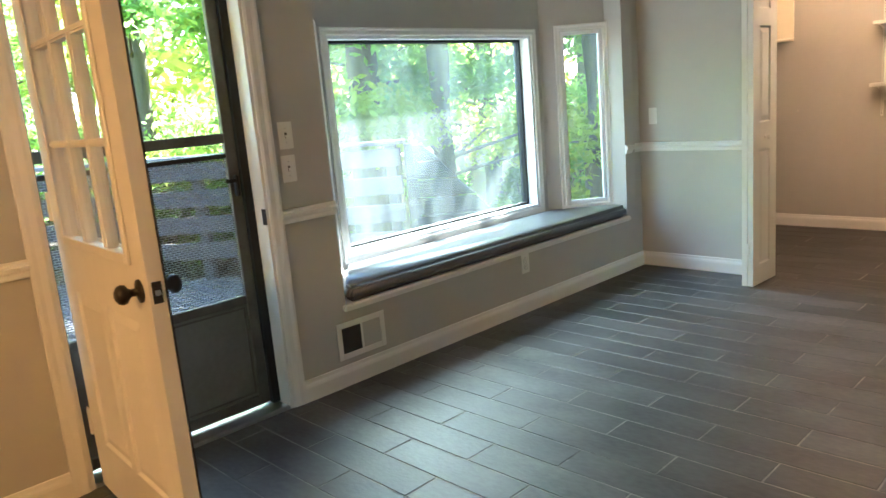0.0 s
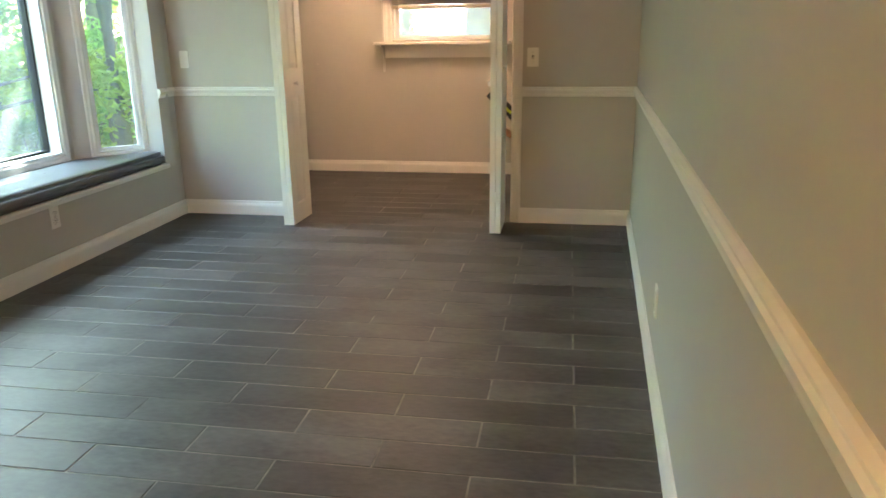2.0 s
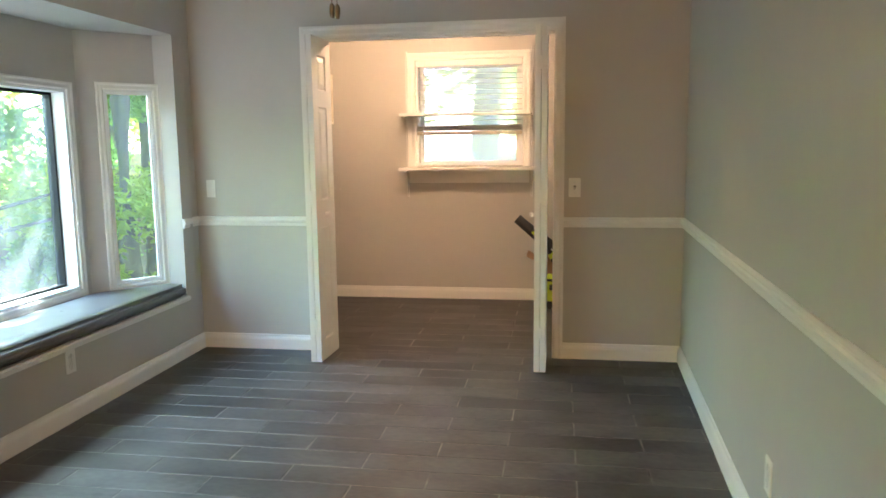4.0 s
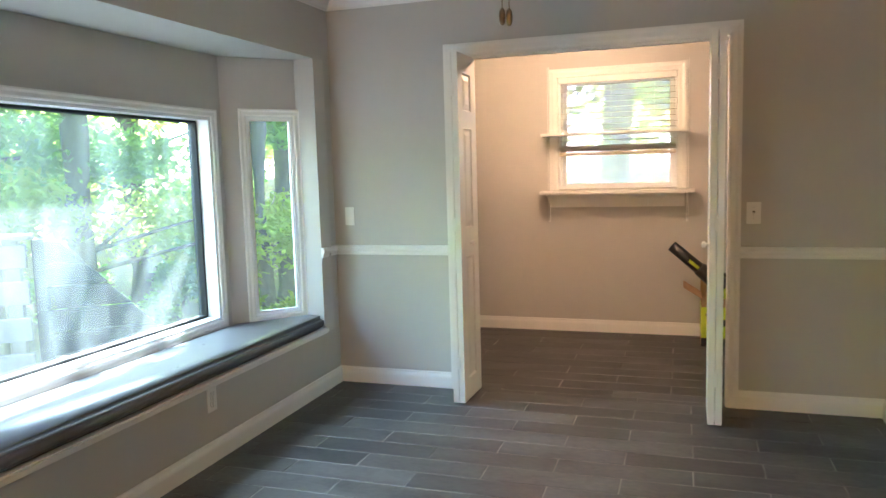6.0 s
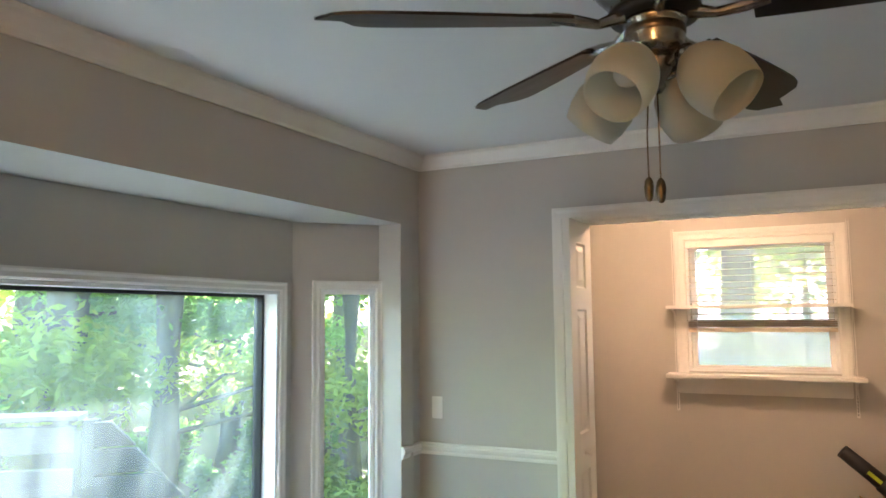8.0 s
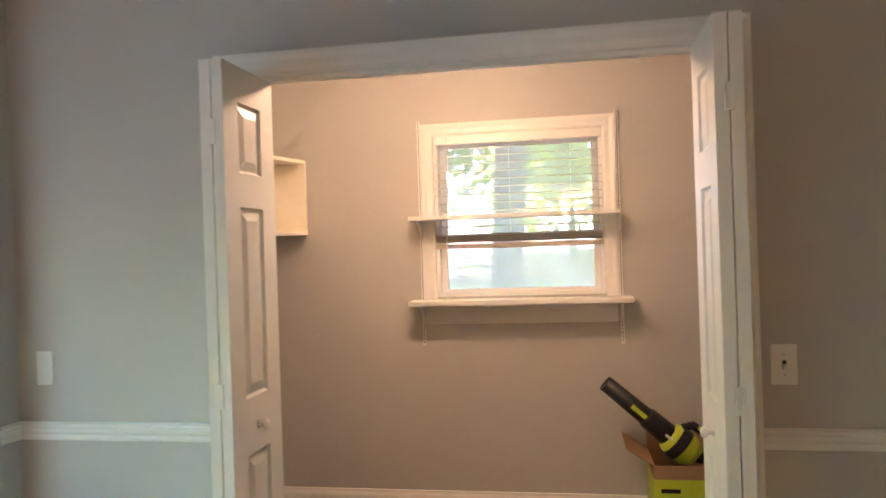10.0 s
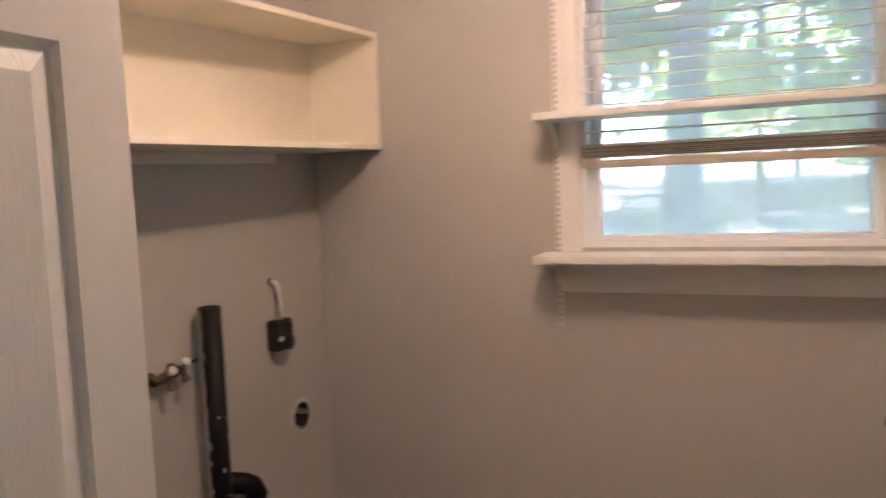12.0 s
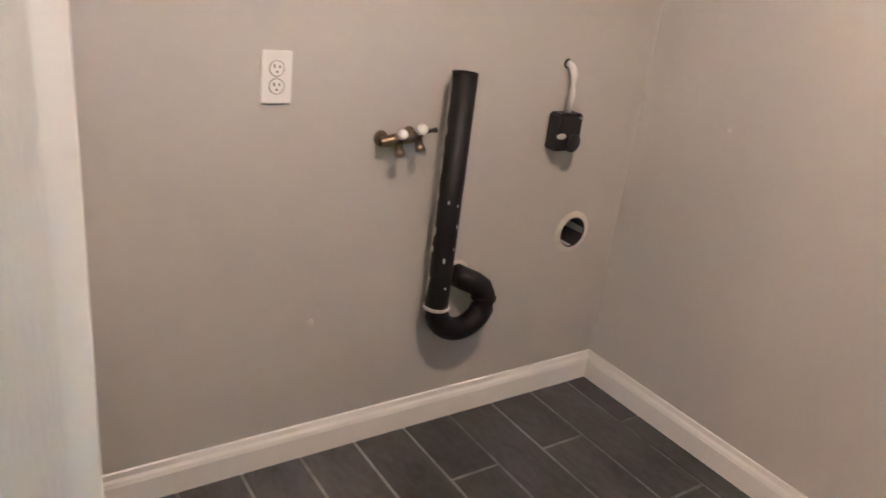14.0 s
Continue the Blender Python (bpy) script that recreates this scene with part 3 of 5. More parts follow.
rs = random.Random(9)
for i in range(26):
    a = rs.uniform(0.45, 1.75)
    d = rs.uniform(8.0, 17)
    shrub(-2.0 - math.sin(a * 1.1) * d, 3.0 + math.cos(a * 1.1) * d, rs.uniform(0.8, 1.9) * (0.55 if a < 0.9 else 1.0), 60 + i, 2600, M_LEAF2 if i % 3 == 0 else M_LEAF)
for i, (x, y, s) in enumerate(((-4.9, 7.3, 0.5), (-4.1, 8.3, 0.5), (-5.6, 8.6, 0.6), (-2.5, 12.5, 0.9), (-3.6, 10.5, 0.8))):
    shrub(x, y, s, 90 + i, 2600, M_LEAF2 if i < 3 else M_LEAF)

# far woods all round, beyond the trees
rng_far = np.random.default_rng(5)
ang = rng_far.uniform(0, 6.283, 700)
rad = rng_far.uniform(21, 50, 700)
cs = np.stack([np.cos(ang) * rad, np.sin(ang) * rad, rng_far.uniform(-0.5, 12, 700)], 1)
cs[:, 2] += np.where((cs[:, 1] > 12) & (np.abs(cs[:, 0]) < 20), 3.2, 0.0)
tagged(new("far_woods", leaves_mesh("far_woods", cs, (3.2, 3.2, 2.2), 280000, 0.30, 3, M_LEAF2)), "distant sunlit green woods", "woods", kind="stuff")

# deck
deck = tagged(new("deck"), "weathered grey wooden deck outside the entry", "deck", kind="structure")
P0, PD = Vector((-4.78, 4.35, 0)), Vector((-0.80, -0.60, 0)).normalized()
for i in range(45):
    y = -2.2 + i * 0.148
    x_far = max(-9.2, P0.x + PD.x * (y - P0.y) / PD.y)
    if y + 0.14 > P0.y:
        break
    part("plank", bbox(x_far - 0.06, XW - 0.145 if y < 2.0 else XB - 0.13, y, y + 0.141, -0.16, -0.122, 0.004, 1), M_DECK, deck)
mr = Matrix(((PD.x, -PD.y, 0, P0.x), (PD.y, PD.x, 0, P0.y), (0, 0, 1, 0), (0, 0, 0, 1)))
rail = thing("deck_railing", "weathered grey deck railing of wide horizontal boards", "railing", mr)
for z in (0.80, 0.56, 0.32, 0.08):
    part("board", bbox(0, 5.6, -0.02, 0.02, z, z + 0.155, 0.005, 1), M_DECK, rail)
for u in (0.05, 1.85, 3.65, 5.45):
    part("post", bbox(u, u + 0.09, -0.111, -0.021, -1.1, 0.985, 0.005, 1), M_DECK, rail)
part("cap", bbox(-0.03, 5.63, -0.13, 0.05, 0.9855, 1.02, 0.005, 1), M_DECK, rail)
end = thing("deck_bench_end", "wooden bench end at the deck's corner, darkened for its shade", "bench", pose(P0.x + 0.02, P0.y + 0.02, 0, 0, 0, 42))
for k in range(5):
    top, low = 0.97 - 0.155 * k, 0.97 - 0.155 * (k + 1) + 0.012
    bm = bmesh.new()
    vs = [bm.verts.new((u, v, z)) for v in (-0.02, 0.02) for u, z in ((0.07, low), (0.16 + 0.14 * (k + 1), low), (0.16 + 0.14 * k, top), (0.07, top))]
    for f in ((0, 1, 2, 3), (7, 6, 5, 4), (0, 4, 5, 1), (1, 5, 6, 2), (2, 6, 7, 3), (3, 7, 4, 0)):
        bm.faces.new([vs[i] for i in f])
    part("board", bev(bm, 0.004, 1), M_SHADEWOOD, end)
part("post", bbox(0.0, 0.09, 0.021, 0.111, -1.0, 0.98, 0.004, 1), M_SHADEWOOD, end)
part("seat", bbox(0.10, 0.62, 0.021, 0.40, 0.30, 0.34, 0.004, 1), M_SHADEWOOD, end)

# ---- things: shared builders ----
def lathe(bm, profile, sides=24, m=None):
    rings = []
    for r, z in profile:
        rings.append([bm.verts.new((r * math.cos(6.28319 * s / sides), r * math.sin(6.28319 * s / sides), z)) for s in range(sides)] if r > 1e-5 else [bm.verts.new((0, 0, z))])
    made = [v for r in rings for v in r]
    for a, b in zip(rings, rings[1:]):
        for s in range(sides):
            n = (s + 1) % sides
            if len(a) == 1 and len(b) == 1:
                continue
            if len(a) == 1:
                bm.faces.new((a[0], b[s], b[n]))
            elif len(b) == 1:
                bm.faces.new((a[s], a[n], b[0]))
            else:
                bm.faces.new((a[s], a[n], b[n], b[s]))
    if m is not None:
        bmesh.ops.transform(bm, matrix=m, verts=made)
    return bm


def turned(profile, m=None, sides=24):
    return lathe(bmesh.new(), profile, sides, m)


def tube(pts, r, sides=14, caps=True):
    bm = bmesh.new()
    radii = r if isinstance(r, (list, tuple)) else [r] * len(pts)
    limb(bm, pts, radii, sides)
    return bm


def toward(p, d):
    """A pose at p whose z axis points along d."""
    return Matrix.Translation(p) @ Vector(d).to_track_quat("Z", "Y").to_matrix().to_4x4()


def raised(bm, u0, u1, z0, z1, face, out, depth=0.009, slope=0.026):
    """A sunk border and a raised field on a door face at v = face; out is +1 or -1."""
    def rect(i, v):
        return [bm.verts.new((a, v, b)) for a, b in ((u0 + i, z0 + i), (u1 - i, z0 + i), (u1 - i, z1 - i), (u0 + i, z1 - i))]
    rings = [rect(0, face), rect(0.007, face - out * depth), rect(0.013, face - out * depth), rect(0.013 + slope, face - out * 0.0012)]
    for r, s in zip(rings, rings[1:]):
        for i in range(4):
            n = (i + 1) % 4
            bm.faces.new((r[i], r[n], s[n], s[i]))
    bm.faces.new(rings[-1])


def door_slab(w, h, t, holes, z0=0.0, windows=()):
    """A door leaf: u 0..w, v -t/2..t/2, with moulded panels on both faces and openings cut right through."""
    bm = bmesh.new()
    us = sorted({0, w, *(x for r in (*holes, *windows) for x in r[:2])})
    zs = sorted({z0, z0 + h, *(x for r in (*holes, *windows) for x in r[2:])})

    def inside(rects, u, z):
        return any(r[0] < u < r[1] and r[2] < z < r[3] for r in rects)
    for side in (-1, 1):
        v = side * t / 2
        for a, b in zip(us, us[1:]):
            for c, d in zip(zs, zs[1:]):
                if not inside((*holes, *windows), (a + b) / 2, (c + d) / 2):
                    bm.faces.new([bm.verts.new((x, v, z)) for x, z in ((a, c), (b, c), (b, d), (a, d))])
        for r in holes:
            raised(bm, *r, v, side)
    for r in (*windows, (0, w, z0, z0 + h)):
        c = [(r[0], r[2]), (r[1], r[2]), (r[1], r[3]), (r[0], r[3])]
        for (a, b), (e, f) in zip(c, c[1:] + c[:1]):
            bm.faces.new([bm.verts.new(p) for p in ((a, -t / 2, b), (e, -t / 2, f), (e, t / 2, f), (a, t / 2, b))])
    bmesh.ops.remove_doubles(bm, verts=bm.verts, dist=0.0001)
    return bm


# ---- bifold doors ----
BF_T, BF_H = 0.033, 1.992


def bifold(name, near, far_a, far_b, knob_on_a, label):
    """Two hinged panels folded together; near is the hinge end, far_a and far_b the other ends of the two panels."""
    t = thing(name, label, "door", pose(near[0], near[1], 0.014), "bifold closet doors")
    for i, far in enumerate((far_a, far_b)):
        side = -1 if far[0] < near[0] else 1
        start = Vector((near[0] + side * (BF_T / 2 + 0.0015), near[1]))
        dirn = (Vector(far) - start).normalized()
        w = 0.33
        m = line_frame((start.x - near[0], start.y - near[1]), (start.x - near[0] + dirn.x, start.y - near[1] + dirn.y))
        bm = door_slab(w, BF_H, BF_T, [(0.090, w - 0.090, 0.125, 0.840), (0.090, w - 0.090, 1.008, 1.575), (0.090, w - 0.090, 1.675, 1.885)])
        ob = part("panel", bm, M_DOOR, t)
        ob.matrix_local = m
        if (i == 0) == knob_on_a:
            out = -1 if side > 0 else 1
            k = part("knob", turned([(0.0, 0.034), (0.010, 0.033), (0.0155, 0.028), (0.0165, 0.022), (0.012, 0.016), (0.007, 0.012), (0.007, 0.004), (0.013, 0.0), (0.0, 0.0)], toward((w * 0.5, out * BF_T / 2, 0.918), (0, out, 0)), 16), M_DOOR, ob, "small white round knob", True)
    for z in (0.2, 1.0, 1.75):
        part("hinge", bbox(-0.012, 0.012, -0.0035, 0.001, z, z + 0.07, 0.001, 1), M_TRIM, t)
    return t


bifold("bifold_door", (-1.948, 4.643), (-1.975, 4.97), (-1.921, 4.97), False, "white folded six-panel bifold door at the laundry opening")
bifold("bifold_door", (-0.564, 4.598), (-0.580, 4.93), (-0.545, 4.93), True, "white folded six-panel bifold door beside the light switch")

# ---- entry door, open into the room ----
EW, EHT, ET = 0.856, 2.005, 0.044
entry = thing("entry_door", "open white entry door with nine small panes", "door", pose(-2.835, 1.038, 0.016, 0, 0, -3.3))
GU0, GU1, GZ0, GZ1 = 0.12, 0.735, 0.950, 1.885
slab = part("slab", door_slab(EW, EHT, ET, [(0.13, 0.405, 0.20, 0.765), (0.455, 0.73, 0.20, 0.765)], windows=[(GU0, GU1, GZ0, GZ1)]), M_DOOR, entry)
bm = bmesh.new()
for side in (-1, 1):
    v0, v1 = sorted((side * ET / 2, side * (ET / 2 + 0.009)))
    ring(bm, Matrix.Identity(4), GU0 - 0.022, GU1 + 0.022, GZ0 - 0.022, GZ1 + 0.022, 0.030, v0 + (0.0005 if side > 0 else 0), v1 - (0.0005 if side < 0 else 0))
part("glazing_frame", bev(bm, 0.003, 1), M_DOOR, entry)
cu, cz = (GU1 - GU0) / 3, (GZ1 - GZ0) / 3
for i in (1, 2):
    part("muntin", bbox(GU0 + cu * i - 0.011, GU0 + cu * i + 0.011, -0.021, 0.021, GZ0, GZ1, 0.006, 2), M_DOOR, entry)
    part("muntin", bbox(GU0, GU1, -0.0205, 0.0205, GZ0 + cz * i - 0.011, GZ0 + cz * i + 0.011, 0.006, 2), M_DOOR, entry)
for i in range(3):
    for j in range(3):
        bm = bmesh.new()
        box(bm, GU0 + cu * i + 0.010, GU0 + cu * (i + 1) - 0.010, -0.002, 0.002, GZ0 + cz * j + 0.010, GZ0 + cz * (j + 1) - 0.010)
        part("pane", bm, M_GLASS, entry).visible_shadow = False
KNOB = [(0, 0.068), (0.014, 0.067), (0.024, 0.060), (0.028, 0.050), (0.026, 0.040), (0.016, 0.032), (0.011, 0.026), (0.011, 0.012), (0.020, 0.009), (0.032, 0.005), (0.033, 0.0), (0, 0)]
for side in (-1, 1):
    part("knob", turned(KNOB, toward((EW - 0.065, side * ET / 2, 0.860), (0, side, 0)), 24), M_BRONZE, entry, "dark bronze round knob", True)
part("latch_plate", bbox(EW - 0.0005, EW + 0.002, -0.013, 0.013, 0.830, 0.890, 0.0008, 1), M_BRONZE, entry, "dark latch plate")
part("latch_bolt", bbox(EW + 0.001, EW + 0.012, -0.007, 0.007, 0.853, 0.867, 0.002, 1), M_STEEL, entry)
part("weather_strip", bbox(0.0, EW, ET / 2 + 0.0005, ET / 2 + 0.004, -0.012, 0.03, 0.001, 1), M_DARK, entry, "black weather strip")
part("edge_seal", bbox(EW - 0.003, EW + 0.003, ET / 2 + 0.0005, ET / 2 + 0.006, 0.0, EHT, 0.001, 1), M_DARK, entry, "black edge seal")
for z in (0.20, 1.0, 1.74):
    bm = turned([(0, 0), (0.007, 0), (0.007, 0.1), (0, 0.1)], pose(-0.008, -ET / 2 - 0.003, z), 12)
    box(bm, -0.036, 0.001, -ET / 2 - 0.002, -ET / 2 + 0.001, z, z + 0.1)
    part("hinge", bm, M_DOOR, entry, "painted-over hinge")
bm = bbox(XW + 0.0045 - 0.03, XW + 0.006, DY1 - 0.0175, DY1 - 0.0145, 0.85, 0.92, 0.0006, 1)
tagged(part("strike_plate", bm, M_BRONZE), "dark strike plate on the white door jamb", "strike plate")

# ---- storm door ----
storm = thing("storm_door", "closed dark bronze aluminium storm door with glass and screen", "door", pose(-2.965, 0, 0))
SY0, SY1 = DY0 + 0.019, DY1 - 0.055
bm = bmesh.new()
for a in ((SY0, SY0 + 0.028, 0.03, 2.0), (SY1 - 0.05, SY1, 0.03, 2.0), (SY0 + 0.028, SY1 - 0.05, 1.95, 2.0), (SY0 + 0.028, SY1 - 0.05, 0.03, 0.075), (SY0 + 0.028, SY1 - 0.05, 0.505, 0.545)):
    box(bm, -0.014, 0.014, a[0], a[1], a[2], a[3])
part("frame", bev(bm, 0.003, 1), M_STORM, storm)
part("glass_rail", bbox(-0.017, 0.012, SY0 + 0.027, SY1 - 0.048, 1.212, 1.255, 0.003, 1), M_STORM, storm)
part("screen_rail", bbox(-0.010, 0.010, SY0 + 0.027, SY1 - 0.048, 1.150, 1.170, 0.002, 1), M_BRONZE, storm)
part("kick_panel", bbox(-0.004, 0.006, SY0 + 0.0275, SY1 - 0.049, 0.074, 0.506, 0.001, 1), M_STORMP, storm, "dull grey kick panel")
bm = bmesh.new()
ring(bm, Matrix(((0, 1, 0, 0), (1, 0, 0, 0), (0, 0, 1, 0), (0, 0, 0, 1))), SY0 + 0.062, SY1 - 0.062, 0.088, 0.494, 0.008, 0.0065, 0.010)
part("kick_bead", bm, M_STORM, storm)
for z0, z1, mt, nm in ((1.254, 1.951, M_GLASS, "upper_pane"), (0.544, 1.151, M_SCREEN, "lower_screen")):
    bm = bmesh.new()
    box(bm, -0.002, 0.002, SY0 + 0.0275, SY1 - 0.049, z0, z1)
    part(nm, bm, mt, storm).visible_shadow = False
part("handle", bbox(0.014, 0.04, SY1 - 0.036, SY1 - 0.020, 0.985, 1.075, 0.004, 2), M_DARK, storm, "black latch handle")
part("lever", bbox(0.030, 0.042, SY1 - 0.085, SY1 - 0.025, 1.045, 1.06, 0.004, 2), M_DARK, storm)
bm = bmesh.new()
for a in ((DY0 + 0.0145, SY0 - 0.003, 0.02, 2.025), (SY1 + 0.003, DY1 - 0.0145, 0.02, 2.025), (SY0 - 0.003, SY1 + 0.003, 2.003, 2.025)):
    box(bm, -0.026, 0.03, a[0], a[1], a[2], a[3])
part("surround", bm, M_DARK, storm, "dark bronze outer frame")
part("sweep", bbox(-0.012, 0.012, SY0, SY1, 0.025, 0.031, 0.002, 1), M_STEEL, storm, "bright aluminium sweep")

# ---- window seat ----
def seat_outline(front, inset):
    return [(front, BY0 + 0.004 + inset), (-2.93 + inset * 0.2, 2.242 + inset), (XB + 0.003 + inset, 2.535 + inset * 0.5), (XB + 0.003 + inset, 4.395 - inset * 0.5), (-2.965 + inset * 0.2, 4.758 - inset), (front, BY1 - 0.004 - inset)]


def prism(pts, z0, z1):
    bm = bmesh.new()
    lo = [bm.verts.new((x, y, z0)) for x, y in pts]
    hi = [bm.verts.new((x, y, z1)) for x, y in pts]
    bm.faces.new(lo)
    bm.faces.new(hi[::-1])
    for i in range(len(pts)):
        j = (i + 1) % len(pts)
        bm.faces.new((lo[i], lo[j], hi[j], hi[i]))
    return bm


seat = thing("window_bench", "white painted window seat board in the bay", "bench")
part("seat_board", bev(prism(seat_outline(XW + 0.001, 0.0), 0.371, 0.400), 0.002, 1), M_TRIM, seat)
part("nosing", bbox(XW + 0.0005, XW + 0.030, BY0 - 0.024, BY1 + 0.008, 0.369, 0.401, 0.007, 3), M_TRIM, seat)
bm = prism(seat_outline(XW + 0.018, 0.012), 0.4015, 0.483)
bmesh.ops.bevel(bm, geom=list(bm.edges), offset=0.026, segments=5, affect="EDGES", clamp_overlap=True)
cush = part("seat_cushion", bm, M_CUSHION, None, smooth=True)
tagged(cush, "long grey vinyl cushion on the window seat", "cushion")
part("piping", tube([(XW + 0.014, BY0 + 0.05, 0.421), (XW + 0.0165, 3.4, 0.421), (XW + 0.014, BY1 - 0.05, 0.421)], 0.0028, 8), M_CUSHION, cush)


# ---- plates ----
def plate(name, m, label, kind, w=0.072, h=0.117):
    """A wall plate; local x along the wall, -y out of it."""
    t = thing(name, label, "outlet" if kind == "outlet" else "light switch", m)
    part("plate", bbox(-w / 2, w / 2, -0.006, 0, -h / 2, h / 2, 0.0025, 2), M_PLATE, t)
    if kind == "outlet":
        for z in (-0.0195, 0.0195):
            r = part("receptacle", turned([(0, 0.0075), (0.0155, 0.0075), (0.0165, 0.006), (0.0165, 0.003), (0, 0.003)], toward((0, 0, z), (0, -1, 0)), 20), M_PLATE, t)
            # raised ring coloured near-black for the shade in the seam round each face
            part("gap", turned([(0.0164, 0.0063), (0.0178, 0.0063), (0.0178, 0.0055), (0.0164, 0.0055)], toward((0, 0, z), (0, -1, 0)), 20), M_DARK, r)
            for dx, hh in ((-0.006, 0.008), (0.006, 0.0065)):
                part("slot", bbox(dx - 0.0016, dx + 0.0016, -0.0079, -0.0071, z + 0.001, z + 0.001 + hh, 0.0001, 1), M_DARK, r)
            part("ground_hole", turned([(0, 0.0079), (0.0026, 0.0079), (0.0026, 0.007), (0, 0.007)], toward((0, 0, z - 0.007), (0, -1, 0)), 10), M_DARK, r)
        part("screw", turned([(0, 0.0074), (0.003, 0.007), (0.003, 0.005), (0, 0.005)], toward((0, 0, 0), (0, -1, 0)), 10), M_STEEL, t)
    elif kind == "toggle":
        part("slot", bbox(-0.0055, 0.0055, -0.0066, -0.005, -0.012, 0.012, 0.0004, 1), M_DARK, t)
        bm = bmesh.new()
        box(bm, -0.004, 0.004, -0.018, -0.004, -0.005, 0.006, pose(0, 0, 0, 25))
        part("toggle", bev(bm, 0.0015, 2), M_PLATE, t)
        for z in (-0.03, 0.03):
            part("screw", turned([(0, 0.0072), (0.003, 0.0068), (0.003, 0.005), (0, 0.005)], toward((0, 0, z), (0, -1, 0)), 10), M_STEEL, t)
    else:
        part("rocker", bbox(-0.0165, 0.0165, -0.0085, -0.005, -0.0335, 0.0335, 0.002, 2), M_PLATE, t)
    return t


def on_west(y, z, x=XW):
    return pose(x, y, z, 0, 0, 90)


plate("light_switch", on_west(2.000, 1.221), "white toggle switch plate beside the entry door", "toggle")
plate("light_switch", on_west(1.997, 1.077), "white toggle switch plate below another one", "toggle")
plate("wall_outlet", on_west(3.573, 0.304), "white duplex outlet below the window seat", "outlet")
plate("light_switch", pose(-2.744, YN, 1.083), "small white switch plate above the chair rail", "rocker", 0.062, 0.115)
plate("light_switch", pose(-0.365, YN, 1.083), "white toggle switch plate beside the laundry opening", "toggle")
plate("wall_outlet", on_west(5.513, 1.046, XLW), "white duplex outlet on the laundry wall", "outlet")
es = Vector((ES[0] - XE, ES[1] - YN)).normalized()
plate("wall_outlet", pose(XE + es.x * 2.25, YN + es.y * 2.25, 0.30, 0, 0, -90 - math.degrees(math.atan2(XE - ES[0], YN - ES[1]))), "white duplex outlet low on the wall", "outlet")

# ---- air register ----
reg = thing("air_register", "white metal air register, half louvred and half blanked", "air vent", on_west(2.292, 0.2235))
bm = bmesh.new()
ring(bm, Matrix.Identity(4), -0.147, 0.147, -0.091, 0.091, 0.028, -0.007, 0.0)
box(bm, -0.006, 0.008, -0.0065, 0.0, -0.063, 0.063)
part("frame", bev(bm, 0.0015, 1), M_PLATE, reg)
part("blank", bbox(0.0085, 0.1185, -0.004, -0.001, -0.0625, 0.0625, 0.0005, 1), M_WALL, reg, "greige blanking panel")
# black sheet on the uncut wall, coloured for the shade behind the louvres
part("duct", bbox(-0.1185, -0.0065, -0.0022, -0.0006, -0.0625, 0.0625, 0.0003, 1), M_DARK, reg, "black sheet standing for the shaded duct opening")
for i in range(11):
    bm = bmesh.new()
    box(bm, -0.0006, 0.0006, -0.0055, 0.0005, -0.062, 0.062, pose(-0.1125 + i * 0.0102, -0.0028, 0, 0, 0, 35))
    part("louvre", bm, M_STORM, reg)

# ---- ceiling fan ----
FX, FY = -1.224, 2.905
fan = thing("ceiling_fan", "brushed nickel ceiling fan with five dark blades and four lights", "ceiling fan", pose(FX, FY, 0.055))
part("canopy", turned([(0, 2.350), (0.078, 2.350), (0.078, 2.335), (0.062, 2.310), (0.04, 2.298), (0, 2.298)]), M_NICKEL, fan, smooth=True)
part("motor", turned([(0, 2.30), (0.04, 2.298), (0.085, 2.286), (0.120, 2.262), (0.132, 2.225), (0.130, 2.190), (0.118, 2.160), (0.098, 2.138), (0.085, 2.128), (0.085, 2.118), (0, 2.118)], None, 36), M_PEWTER, fan, smooth=True)
for i in range(10):
    a = i * 36
    bm = bmesh.new()
    box(bm, 0.116, 0.124, -0.022, 0.022, 2.166, 2.174, pose(0, 0, 0, 0, 0, a + 9))
    part("vent_slot", bm, M_DARK, fan)
part("flywheel", turned([(0, 2.117), (0.092, 2.117), (0.094, 2.108), (0.088, 2.098), (0, 2.098)], None, 32), M_BRONZE, fan, smooth=True)
part("switch_housing", turned([(0, 2.097), (0.062, 2.097), (0.064, 2.088), (0.058, 2.082), (0.058, 2.040), (0.054, 2.026), (0.03, 2.020), (0, 2.020)], None, 32), M_NICKEL, fan, smooth=True)
part("copper_band", turned([(0.0585, 2.079), (0.0605, 2.076), (0.0605, 2.064), (0.0585, 2.061)], None, 32), M_BRASS, fan, "warm copper band", True)
part("light_hub", turned([(0, 2.019), (0.034, 2.019), (0.036, 2.008), (0.028, 1.985), (0.016, 1.968), (0.018, 1.958), (0.010, 1.945), (0, 1.943)], None, 24), M_NICKEL, fan, smooth=True)
